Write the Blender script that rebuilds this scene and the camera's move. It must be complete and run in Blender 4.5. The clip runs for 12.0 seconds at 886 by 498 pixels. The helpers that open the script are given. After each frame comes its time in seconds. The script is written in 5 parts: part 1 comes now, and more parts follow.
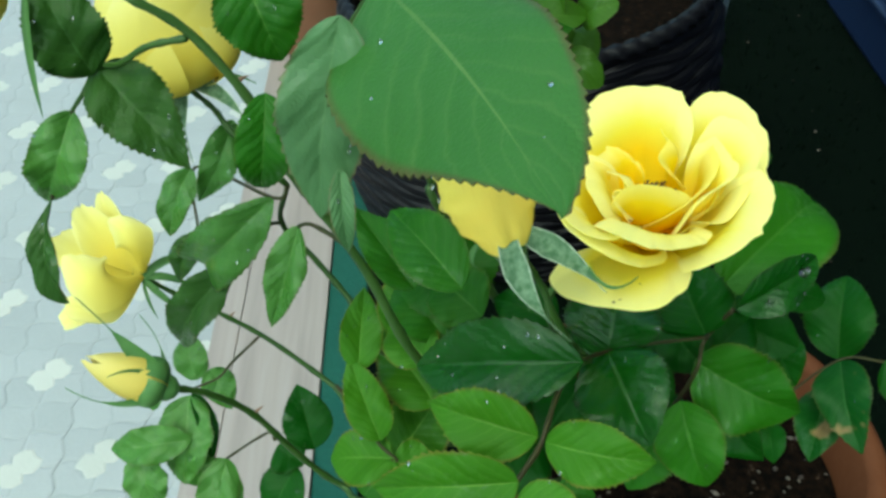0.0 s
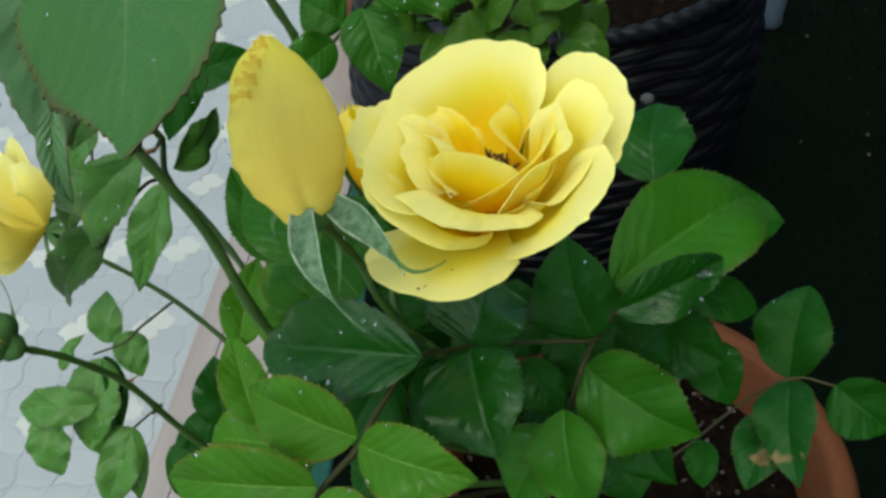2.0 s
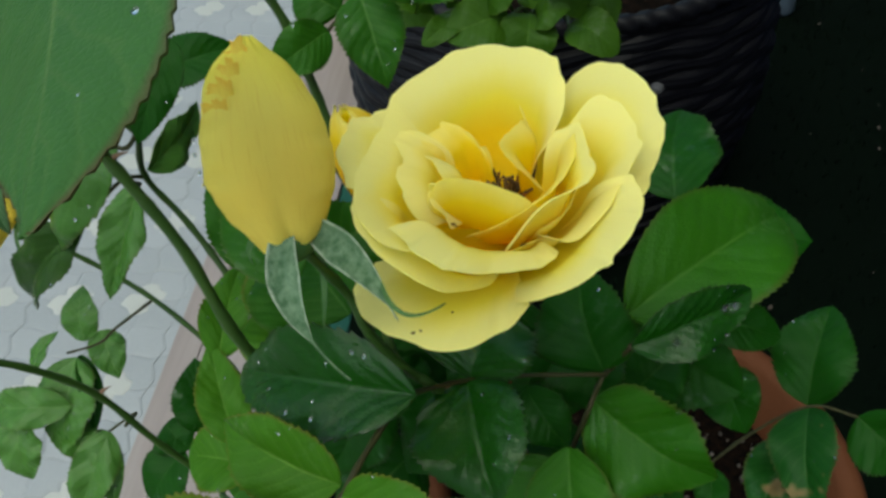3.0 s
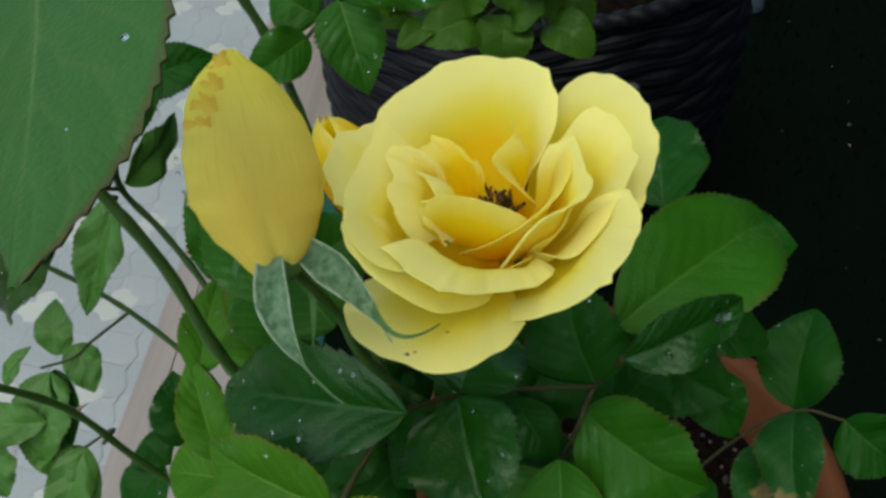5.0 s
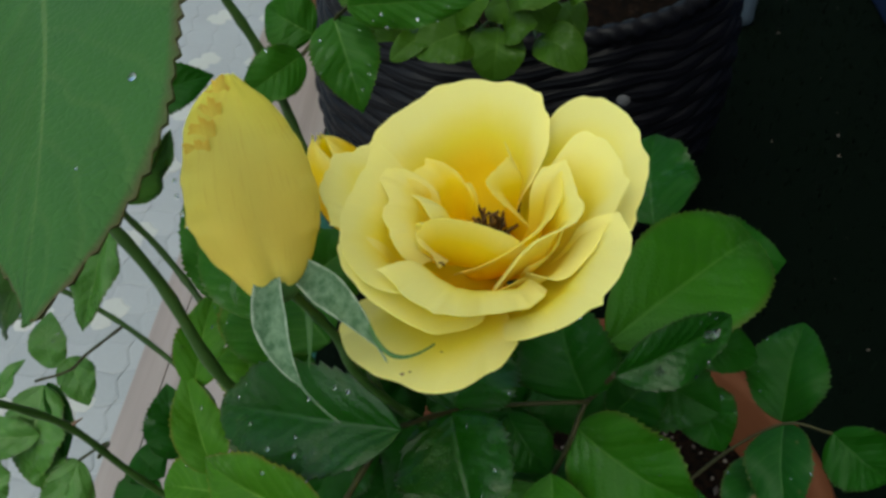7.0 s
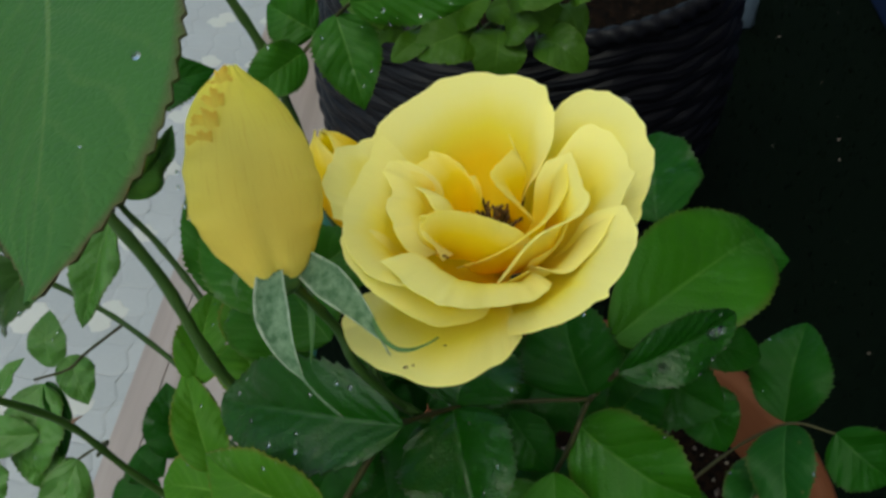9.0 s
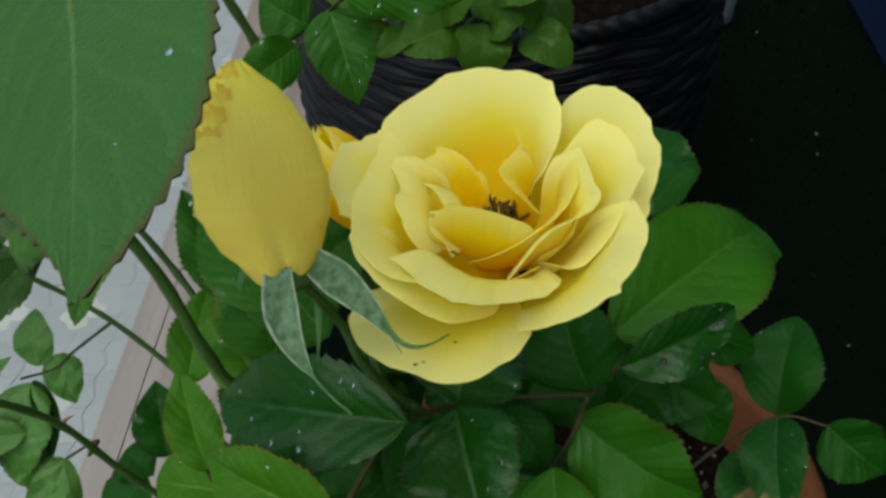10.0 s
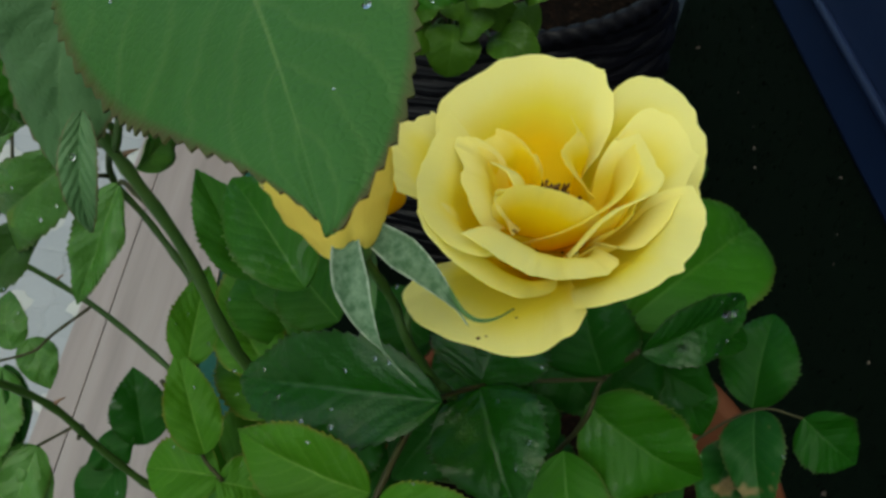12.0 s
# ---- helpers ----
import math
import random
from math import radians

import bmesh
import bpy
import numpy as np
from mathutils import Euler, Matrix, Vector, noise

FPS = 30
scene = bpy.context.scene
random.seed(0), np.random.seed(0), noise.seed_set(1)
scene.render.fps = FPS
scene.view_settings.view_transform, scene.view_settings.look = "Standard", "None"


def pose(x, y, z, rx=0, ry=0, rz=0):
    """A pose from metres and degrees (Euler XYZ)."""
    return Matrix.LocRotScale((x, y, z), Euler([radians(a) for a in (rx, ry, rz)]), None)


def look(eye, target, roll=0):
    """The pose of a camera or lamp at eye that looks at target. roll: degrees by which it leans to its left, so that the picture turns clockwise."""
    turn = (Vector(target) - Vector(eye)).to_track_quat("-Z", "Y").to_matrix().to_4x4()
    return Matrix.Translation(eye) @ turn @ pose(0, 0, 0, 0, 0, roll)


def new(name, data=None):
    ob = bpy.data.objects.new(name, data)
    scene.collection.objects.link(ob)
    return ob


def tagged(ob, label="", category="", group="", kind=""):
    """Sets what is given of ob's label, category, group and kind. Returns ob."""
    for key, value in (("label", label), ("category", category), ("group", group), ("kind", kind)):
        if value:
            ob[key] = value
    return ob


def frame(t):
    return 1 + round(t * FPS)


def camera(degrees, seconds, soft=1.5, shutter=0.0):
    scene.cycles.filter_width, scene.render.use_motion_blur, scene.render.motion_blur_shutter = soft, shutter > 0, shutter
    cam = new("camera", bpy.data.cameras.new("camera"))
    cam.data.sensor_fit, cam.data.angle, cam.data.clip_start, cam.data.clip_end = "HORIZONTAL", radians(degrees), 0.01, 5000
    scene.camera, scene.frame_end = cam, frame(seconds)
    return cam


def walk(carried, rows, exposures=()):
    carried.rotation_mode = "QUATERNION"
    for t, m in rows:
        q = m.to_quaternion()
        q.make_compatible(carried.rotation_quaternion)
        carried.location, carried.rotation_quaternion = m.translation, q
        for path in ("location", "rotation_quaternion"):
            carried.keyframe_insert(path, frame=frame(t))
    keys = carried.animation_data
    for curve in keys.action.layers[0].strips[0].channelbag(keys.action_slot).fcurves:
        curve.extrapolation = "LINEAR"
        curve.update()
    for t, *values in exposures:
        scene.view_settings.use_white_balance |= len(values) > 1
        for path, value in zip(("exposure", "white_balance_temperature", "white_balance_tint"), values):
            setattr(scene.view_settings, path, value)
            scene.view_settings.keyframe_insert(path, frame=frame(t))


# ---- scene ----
cam = camera(52.0, 12.0, soft=3.0)
# seconds, eye, a point ahead, roll
PATH = [
    (0, (0.00072, 0.01045, 0.81623), (0.01664, 0.74148, 0.13408), -0.27),
    (0.5, (0.02449, 0.00990, 0.81190), (-0.00610, 0.74388, 0.13342), 0.15),
    (1, (0.04977, 0.01434, 0.79773), (-0.00091, 0.74211, 0.11378), 0.36),
    (1.5, (0.06262, 0.02447, 0.79523), (0.00022, 0.74872, 0.10853), -0.78),
    (2, (0.06364, 0.03474, 0.79124), (0.00231, 0.75114, 0.09625), -0.29),
    (2.5, (0.06489, 0.04678, 0.78566), (-0.00304, 0.75173, 0.07966), 0.15),
    (3, (0.06062, 0.06093, 0.78267), (0.00518, 0.75762, 0.06745), 1.46),
    (3.5, (0.06225, 0.06791, 0.77851), (0.01793, 0.76140, 0.05941), 1.73),
    (5.5, (0.05522, 0.06504, 0.78504), (0.03548, 0.76580, 0.07192), 2.89),
    (6, (0.05523, 0.06406, 0.78749), (0.03733, 0.76747, 0.07693), 3.38),
    (6.5, (0.05523, 0.06614, 0.78668), (0.04056, 0.76934, 0.07584), 3.19),
    (8.5, (0.05827, 0.06442, 0.78532), (0.03010, 0.77401, 0.08127), 2.03),
    (9, (0.05498, 0.06517, 0.78364), (0.03888, 0.77290, 0.07734), 3.19),
    (9.5, (0.05154, 0.06326, 0.78452), (0.05153, 0.77045, 0.07749), 3.98),
    (10, (0.04897, 0.06554, 0.78301), (0.05860, 0.77070, 0.07403), 4.41),
    (10.5, (0.04894, 0.06786, 0.78279), (0.05785, 0.76901, 0.06983), 4.60),
    (11, (0.04584, 0.06825, 0.78443), (0.06909, 0.76691, 0.06936), 5.69),
    (11.5, (0.03829, 0.06581, 0.78362), (0.09479, 0.76990, 0.07575), 8.04),
    (12, (0.02334, 0.05833, 0.77967), (0.11517, 0.76939, 0.08256), 10.64),
]
walk(cam, [(t, look(e, a, r)) for t, e, a, r in PATH],
     exposures=[(0.0, 1.06, 6050, -22), (0.5, 0.96, 6050, -20), (1.0, 0.80, 6100, -15), (1.5, 0.76, 6200, -11), (2.0, 0.68, 6280, -8), (2.5, 0.54, 6330, -8), (3.0, 0.39, 6350, -8), (3.5, 0.34, 6350, -7), (5.5, 0.27, 6350, -7), (9.5, 0.25, 6450, -7), (12.0, 0.19, 6500, -9)])

# ---- light: a bright overcast sky, open to the street ----
world = bpy.data.worlds.new("overcast")
scene.world = world
world.use_nodes = True
wn = world.node_tree
sky = wn.nodes.new("ShaderNodeTexSky")
sky.sky_type = "NISHITA"
sky.sun_disc = False
sky.sun_elevation, sky.sun_rotation = radians(64), radians(-153.4)
sky.air_density, sky.dust_density, sky.ozone_density = 1.0, 4.0, 1.0
wn.nodes["Background"].inputs["Strength"].default_value = 0.15
wn.links.new(sky.outputs[0], wn.nodes["Background"].inputs["Color"])
sun = new("sun", bpy.data.lights.new("sun", "SUN"))
sun.data.energy, sun.data.angle, sun.data.color = 1.35, radians(110), (1.0, 0.97, 0.92)
sun.matrix_world = look((-0.65, -1.30, 3.0), (0, 0, 0))

RNG = random.Random(7)


# ---- materials ----
class Mat:
    """A node material with a principled shader and short-hand for adding nodes."""

    def __init__(self, name, rough=0.5, metal=0.0, spec=0.5):
        self.m = bpy.data.materials.new(name)
        self.m.use_nodes = True
        self.t = self.m.node_tree
        self.p = self.t.nodes["Principled BSDF"]
        self.out = self.t.nodes["Material Output"]
        self.p.inputs["Roughness"].default_value = rough
        self.p.inputs["Metallic"].default_value = metal
        self.p.inputs["Specular IOR Level"].default_value = spec

    def put(self, socket, value):
        if hasattr(value, "is_linked"):
            self.t.links.new(value, socket)
        else:
            socket.default_value = value

    def node(self, kind, **inputs):
        n = self.t.nodes.new(kind)
        for key, value in inputs.items():
            self.put(n.inputs[key.replace("_", " ")], value)
        return n

    def math(self, op, a, b=0.0, c=0.0):
        n = self.t.nodes.new("ShaderNodeMath")
        n.operation = op
        for i, value in enumerate((a, b, c)):
            self.put(n.inputs[i], value)
        return n.outputs[0]

    def noise(self, scale, detail=4.0, rough=0.55, where=None):
        n = self.node("ShaderNodeTexNoise", Scale=scale, Detail=detail, Roughness=rough)
        self.t.links.new(where or self.place(), n.inputs["Vector"])
        return n.outputs["Fac"]

    def place(self):
        return self.t.nodes.new("ShaderNodeTexCoord").outputs["Object"]

    def uv(self):
        s = self.t.nodes.new("ShaderNodeSeparateXYZ")
        self.t.links.new(self.t.nodes.new("ShaderNodeTexCoord").outputs["UV"], s.inputs[0])
        return s.outputs[0], s.outputs[1]

    def chance(self):
        return self.t.nodes.new("ShaderNodeObjectInfo").outputs["Random"]

    def ramp(self, fac, *stops):
        n = self.t.nodes.new("ShaderNodeValToRGB")
        e = n.color_ramp.elements
        while len(e) < len(stops):
            e.new(0.5)
        for el, (at, col) in zip(e, stops):
            el.position, el.color = at, (*col, 1)
        self.t.links.new(fac, n.inputs[0])
        return n.outputs[0]

    def mix(self, fac, a, b, blend="MIX"):
        n = self.t.nodes.new("ShaderNodeMix")
        n.data_type, n.blend_type = "RGBA", blend
        self.put(n.inputs[0], fac)
        for i, value in ((6, a), (7, b)):
            self.put(n.inputs[i], (*value, 1) if isinstance(value, tuple) else value)
        return n.outputs[2]

    def color(self, c):
        self.put(self.p.inputs["Base Color"], (*c, 1) if isinstance(c, tuple) else c)
        return self

    def rough(self, r):
        self.put(self.p.inputs["Roughness"], r)
        return self

    def bump(self, height, strength=0.3, distance=0.001):
        b = self.node("ShaderNodeBump", Strength=strength, Distance=distance, Height=height)
        self.t.links.new(b.outputs[0], self.p.inputs["Normal"])
        return self

    def thin(self, fac, col):
        """Some of the light goes through, as through a leaf or a petal."""
        tr = self.t.nodes.new("ShaderNodeBsdfTranslucent")
        self.put(tr.inputs[0], col)
        mx = self.t.nodes.new("ShaderNodeMixShader")
        mx.inputs[0].default_value = fac
        self.t.links.new(self.p.outputs[0], mx.inputs[1])
        self.t.links.new(tr.outputs[0], mx.inputs[2])
        self.t.links.new(mx.outputs[0], self.out.inputs[0])
        return self


def leaf_material(name, dark, light, vein, margin, rough, spots=False, lets_through=0.18, gloss=0.16, film_wet=0.5, rib_wide=0.017, swell=0.17, quilted=0.16, dents=0.9):
    k = Mat(name, rough, spec=gloss)
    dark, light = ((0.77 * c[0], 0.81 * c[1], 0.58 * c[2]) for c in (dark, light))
    u, v = k.uv()
    side = k.math("ABSOLUTE", k.math("SUBTRACT", v, 0.5))
    blotch = k.noise(60, 3)
    fine = k.noise(900, 3)
    base = k.mix(k.math("MULTIPLY_ADD", k.chance(), 0.5, k.math("MULTIPLY", blotch, 0.6)), dark, light)
    base = k.mix(k.math("MULTIPLY", fine, 0.35), base, dark)
    # side veins run forward from the midrib
    wave = k.math("SINE", k.math("MULTIPLY", k.math("ADD", k.math("SUBTRACT", u, k.math("MULTIPLY", side, 0.55)), k.math("MULTIPLY", k.noise(130, 2), 0.10)), 52.0))
    veins = k.math("MULTIPLY", k.ramp(wave, (0.80, (0, 0, 0)), (0.98, (1, 1, 1))), k.math("LESS_THAN", side, 0.46))
    rib = k.math("LESS_THAN", side, k.math("MULTIPLY_ADD", u, -0.75 * rib_wide, rib_wide))
    base = k.mix(k.math("MULTIPLY", veins, k.math("MULTIPLY", blotch, 0.16)), base, vein)
    base = k.mix(k.math("MULTIPLY", rib, 0.28), base, vein)
    edge = k.ramp(k.math("ADD", side, k.math("MULTIPLY_ADD", blotch, 0.05, -0.025)), (0.455, (0, 0, 0)), (0.5, (1, 1, 1)))
    base = k.mix(k.math("MULTIPLY", edge, 0.75), base, margin)
    if spots:
        dry = k.ramp(k.noise(85, 2, 0.4), (0.635, (0, 0, 0)), (0.70, (1, 1, 1)))
        base = k.mix(dry, base, k.mix(k.noise(260, 3), (0.12, 0.06, 0.02), (0.34, 0.23, 0.11)))
    base = k.mix(k.ramp(k.noise(28, 2), (0.35, (0, 0, 0)), (0.75, (0.5, 0.5, 0.5))), base, light)
    k.color(base)
    pool = k.ramp(k.noise(45, 2), (0.55, (0, 0, 0)), (0.63, (1, 1, 1)))
    film = k.ramp(k.math("MULTIPLY_ADD", wave, 0.05, k.noise(380, 3)), (0.53, (0, 0, 0)), (0.57, (1, 1, 1)))
    dry_skin = k.math("SUBTRACT", 1.0, k.math("MULTIPLY", k.math("MULTIPLY", pool, film), film_wet))
    k.rough(k.math("MULTIPLY_ADD", dry_skin, rough - 0.07, 0.12))
    k.put(k.p.inputs["Specular IOR Level"], k.math("MULTIPLY_ADD", dry_skin, gloss - 0.46, 0.46))
    cell = k.node("ShaderNodeTexVoronoi", Scale=800.0)
    cell.feature = "DISTANCE_TO_EDGE"
    k.t.links.new(k.place(), cell.inputs["Vector"])
    quilt = k.ramp(cell.outputs["Distance"], (0.0, (0, 0, 0)), (0.22, (1, 1, 1)))
    relief = k.math("ADD", k.math("MULTIPLY", wave, -swell), k.math("MULTIPLY_ADD", quilt, quilted, k.math("MULTIPLY_ADD", k.noise(150, 3), dents, k.math("MULTIPLY", fine, 0.3))))
    k.bump(k.math("ADD", relief, k.math("MULTIPLY", rib, -1.2)), 0.5, 0.0007)
    return k.thin(lets_through, k.mix(0.5, base, (0.13, 0.36, 0.012))).m


LEAF = {
    "fresh": leaf_material("leaf_fresh", (0.0347, 0.1208, 0.0040), (0.0634, 0.1841, 0.0079), (0.26, 0.40, 0.08), (0.13, 0.09, 0.015), 0.48),
    "mid": leaf_material("leaf_mid", (0.017, 0.084, 0.003), (0.036, 0.140, 0.005), (0.16, 0.28, 0.06), (0.05, 0.080, 0.012), 0.44),
    # inner and low leaves: shade of the dense bush is put into this green
    "deep": leaf_material("leaf_deep_shaded", (0.0063, 0.0465, 0.0015), (0.0132, 0.0829, 0.0028), (0.055, 0.125, 0.025), (0.018, 0.030, 0.006), 0.42, gloss=0.12),
    "sheen": leaf_material("leaf_sheen", (0.0066, 0.0475, 0.0015), (0.0139, 0.0845, 0.0029), (0.045, 0.115, 0.025), (0.015, 0.030, 0.006), 0.24, gloss=0.28, swell=0.18, dents=2.0, film_wet=0.8),
    "shade": leaf_material("leaf_shade", (0.0196, 0.0952, 0.0028), (0.0406, 0.1540, 0.0042), (0.12, 0.22, 0.045), (0.06, 0.065, 0.012), 0.44),
    # wet leaves, painted paler and greyer to carry some of the sky's sheen
    "wet": leaf_material("leaf_wet", (0.048, 0.138, 0.024), (0.092, 0.220, 0.046), (0.20, 0.32, 0.10), (0.06, 0.075, 0.015), 0.26, gloss=0.28, quilted=0.22, dents=3.0, film_wet=0.8),
    # darker copy of wet; grey sky reflection is mixed into its green
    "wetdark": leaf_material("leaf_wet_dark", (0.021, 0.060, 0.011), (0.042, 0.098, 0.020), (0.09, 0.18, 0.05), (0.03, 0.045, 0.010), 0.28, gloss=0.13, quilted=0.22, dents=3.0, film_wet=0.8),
    "pale": leaf_material("leaf_pale", (0.062, 0.140, 0.066), (0.095, 0.200, 0.095), (0.15, 0.26, 0.10), (0.12, 0.05, 0.030), 0.46, gloss=0.35),
    "lead": leaf_material("leaf_red_margin", (0.028, 0.098, 0.018), (0.050, 0.142, 0.030), (0.20, 0.28, 0.09), (0.075, 0.022, 0.015), 0.42, gloss=0.25, film_wet=0.0, rib_wide=0.013),
    "spotted": leaf_material("leaf_spotted", (0.0063, 0.0525, 0.0050), (0.0150, 0.0900, 0.0100), (0.10, 0.20, 0.06), (0.05, 0.05, 0.012), 0.42, True),
    "herb": leaf_material("leaf_herb", (0.024, 0.072, 0.002), (0.050, 0.118, 0.005), (0.14, 0.24, 0.04), (0.06, 0.11, 0.01), 0.5),
}


def petal_material(name, base, mid, rim, tan=0.0, lets_through=0.56, stops=(0.32, 0.70, 1.0)):
    k = Mat(name, 0.6, spec=0.2)
    u, v = k.uv()
    side = k.math("ABSOLUTE", k.math("SUBTRACT", v, 0.5))
    soft = k.noise(70, 3)
    along = k.math("ADD", u, k.math("MULTIPLY_ADD", soft, 0.16, -0.08))
    col = k.ramp(k.math("ADD", along, k.math("MULTIPLY", side, 0.25)), (stops[0], base), (stops[1], mid), (min(stops[2], 1.0), rim))
    if tan:
        col = k.mix(k.math("MULTIPLY", k.ramp(k.noise(45, 4), (0.40, (0, 0, 0)), (0.70, (1, 1, 1))), tan), col, (0.72, 0.46, 0.08))
    streak = k.node("ShaderNodeTexNoise", Scale=1.0, Detail=3.0)
    c = k.t.nodes.new("ShaderNodeCombineXYZ")
    k.put(c.inputs[0], k.math("MULTIPLY", u, 5.0))
    k.put(c.inputs[1], k.math("MULTIPLY", v, 60.0))
    k.t.links.new(c.outputs[0], streak.inputs["Vector"])
    col = k.mix(k.math("MULTIPLY", streak.outputs["Fac"], 0.16), col, mid)
    if tan:
        col = k.mix(k.ramp(streak.outputs["Fac"], (0.56, (0, 0, 0)), (0.68, (0.4, 0.4, 0.4))), col, (0.78, 0.60, 0.10))
    k.color(col)
    k.bump(k.math("ADD", k.math("MULTIPLY", streak.outputs["Fac"], 1.0 - 3.0 * tan), k.math("MULTIPLY", soft, 1.0 + 6.0 * tan)), 0.25 + 0.3 * tan, 0.0006)
    # transmitted colour is warmed to stand in for golden light bounced between petals
    return k.thin(lets_through, k.mix(0.18, col, (1.0, 0.86, 0.08))).m


# petals are golden at the foot; bounced light in the folds deepens it here
PETAL = petal_material("petal_yellow", (0.97, 0.79, 0.020), (0.96, 0.87, 0.115), (0.94, 0.91, 0.43), lets_through=0.58, stops=(0.40, 0.76, 0.96))
PETAL_IN = petal_material("petal_golden", (0.97, 0.72, 0.006), (0.96, 0.83, 0.04), (0.95, 0.90, 0.34), lets_through=0.68, stops=(0.42, 0.82, 1.0))
PETAL_BACK = petal_material("petal_back", (0.97, 0.71, 0.006), (0.95, 0.85, 0.09), (0.94, 0.91, 0.43), lets_through=0.58, stops=(0.54, 0.72, 0.95))
PETAL_OLD = petal_material("petal_old", (0.93, 0.79, 0.16), (0.93, 0.85, 0.20), (0.94, 0.89, 0.15), 0.12, 0.52)
PETAL_DRY = petal_material("petal_dry", (0.93, 0.82, 0.18), (0.92, 0.79, 0.14), (0.84, 0.62, 0.09), 0.30, 0.45)
PETAL_BUD = petal_material("petal_bud", (0.72, 0.60, 0.08), (0.72, 0.66, 0.17), (0.74, 0.71, 0.30), 0.0, 0.42)
PETAL_TIGHT = petal_material("petal_tight", (0.62, 0.49, 0.10), (0.66, 0.56, 0.15), (0.68, 0.60, 0.22), 0.0, 0.40)

k = Mat("stem_green", 0.45, spec=0.3)
n1 = k.noise(110, 3)
STEM = k.color(k.mix(n1, (0.015, 0.046, 0.006), (0.045, 0.090, 0.014))).bump(k.noise(700, 3), 0.25, 0.0004).m
k = Mat("stem_brown", 0.55, spec=0.2)
TWIG = k.color(k.mix(k.noise(90, 3), (0.030, 0.016, 0.007), (0.028, 0.042, 0.010))).bump(k.noise(700, 3), 0.3, 0.0004).m
k = Mat("thorn", 0.4)
THORN = k.color((0.16, 0.09, 0.05)).m
k = Mat("sepal_downy", 0.7, spec=0.25)
u_, v_ = k.uv()
sd = k.math("ABSOLUTE", k.math("SUBTRACT", v_, 0.5))
SEPAL = k.color(k.mix(k.ramp(k.math("ADD", sd, k.math("MULTIPLY", k.noise(500, 3), 0.2)), (0.52, (0, 0, 0)), (0.60, (1, 1, 1))),
                      k.mix(k.ramp(k.noise(420, 5, 0.7), (0.38, (0, 0, 0)), (0.66, (1, 1, 1))), (0.055, 0.115, 0.05), (0.17, 0.25, 0.145)), (0.40, 0.46, 0.34))).bump(k.noise(1500, 3), 0.6, 0.0006).m
k = Mat("sepal_green", 0.55, spec=0.25)
CALYX = k.color(k.mix(k.noise(200, 3), (0.036, 0.10, 0.024), (0.085, 0.17, 0.045))).bump(k.noise(900, 3), 0.25, 0.0004).m
k = Mat("anther_brown", 0.7)
ANTHER = k.color(k.mix(k.chance(), (0.035, 0.016, 0.003), (0.20, 0.10, 0.012))).m
k = Mat("water", 0.02)
k.p.inputs["Transmission Weight"].default_value, k.p.inputs["IOR"].default_value = 1.0, 1.33
WATER = k.color((0.96, 0.98, 0.98)).m

k = Mat("terracotta", 0.75, spec=0.15)
big, small = k.noise(14, 5), k.noise(160, 4)
TERRACOTTA = k.color(k.mix(k.math("MULTIPLY", small, 0.4), k.mix(big, (0.056, 0.015, 0.0045), (0.100, 0.033, 0.011)), (0.12, 0.049, 0.022))).bump(k.math("ADD", small, big), 0.4, 0.0012).m
k = Mat("brown_glaze", 0.5)
BROWN = k.color(k.mix(k.noise(30, 4), (0.16, 0.065, 0.03), (0.27, 0.12, 0.06))).bump(k.noise(200, 3), 0.3, 0.001).m
k = Mat("soil", 0.9, spec=0.04)
s1, s2 = k.noise(220, 5), k.noise(900, 3)
SOIL = k.color(k.ramp(s1, (0.40, (0.002, 0.0015, 0.001)), (0.66, (0.011, 0.006, 0.0035)), (0.82, (0.10, 0.07, 0.05)))).bump(k.math("ADD", s1, s2), 0.8, 0.003).m
k = Mat("woven_black", 0.5, spec=0.15)
w1 = k.noise(90, 4)
WEAVE = k.color(k.mix(w1, (0.0014, 0.0014, 0.0022), (0.0048, 0.0046, 0.0070))).rough(k.math("MULTIPLY_ADD", w1, 0.3, 0.28)).bump(k.noise(500, 3), 0.3, 0.0008).m
k = Mat("turf_dark", 0.95, spec=0.05)
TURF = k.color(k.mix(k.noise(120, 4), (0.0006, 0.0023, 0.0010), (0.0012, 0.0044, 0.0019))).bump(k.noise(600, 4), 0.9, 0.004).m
k = Mat("turf_blade", 0.85, spec=0.06)
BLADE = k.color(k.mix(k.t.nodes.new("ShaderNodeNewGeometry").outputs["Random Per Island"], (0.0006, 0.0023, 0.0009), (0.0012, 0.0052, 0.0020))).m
k = Mat("mat_teal", 0.8, spec=0.2)
TEAL = k.color(k.mix(k.noise(260, 4), (0.007, 0.048, 0.036), (0.022, 0.095, 0.070))).bump(k.noise(900, 3), 0.8, 0.002).m


def plank_material():
    k = Mat("plank_beige", 0.5)
    m = k.node("ShaderNodeMapping", Scale=(60.0, 3.0, 20.0))
    k.t.links.new(k.place(), m.inputs[0])
    g = k.noise(1.0, 6, 0.6, m.outputs[0])
    c = k.ramp(g, (0.25, (0.165, 0.135, 0.125)), (0.55, (0.235, 0.20, 0.187)), (0.8, (0.285, 0.25, 0.24)))
    c = k.mix(k.math("MULTIPLY", k.chance(), 0.25), c, (0.28, 0.23, 0.215))
    return k.color(c).rough(k.math("MULTIPLY_ADD", g, 0.3, 0.25)).bump(g, 0.25, 0.001).m


PLANK = plank_material()


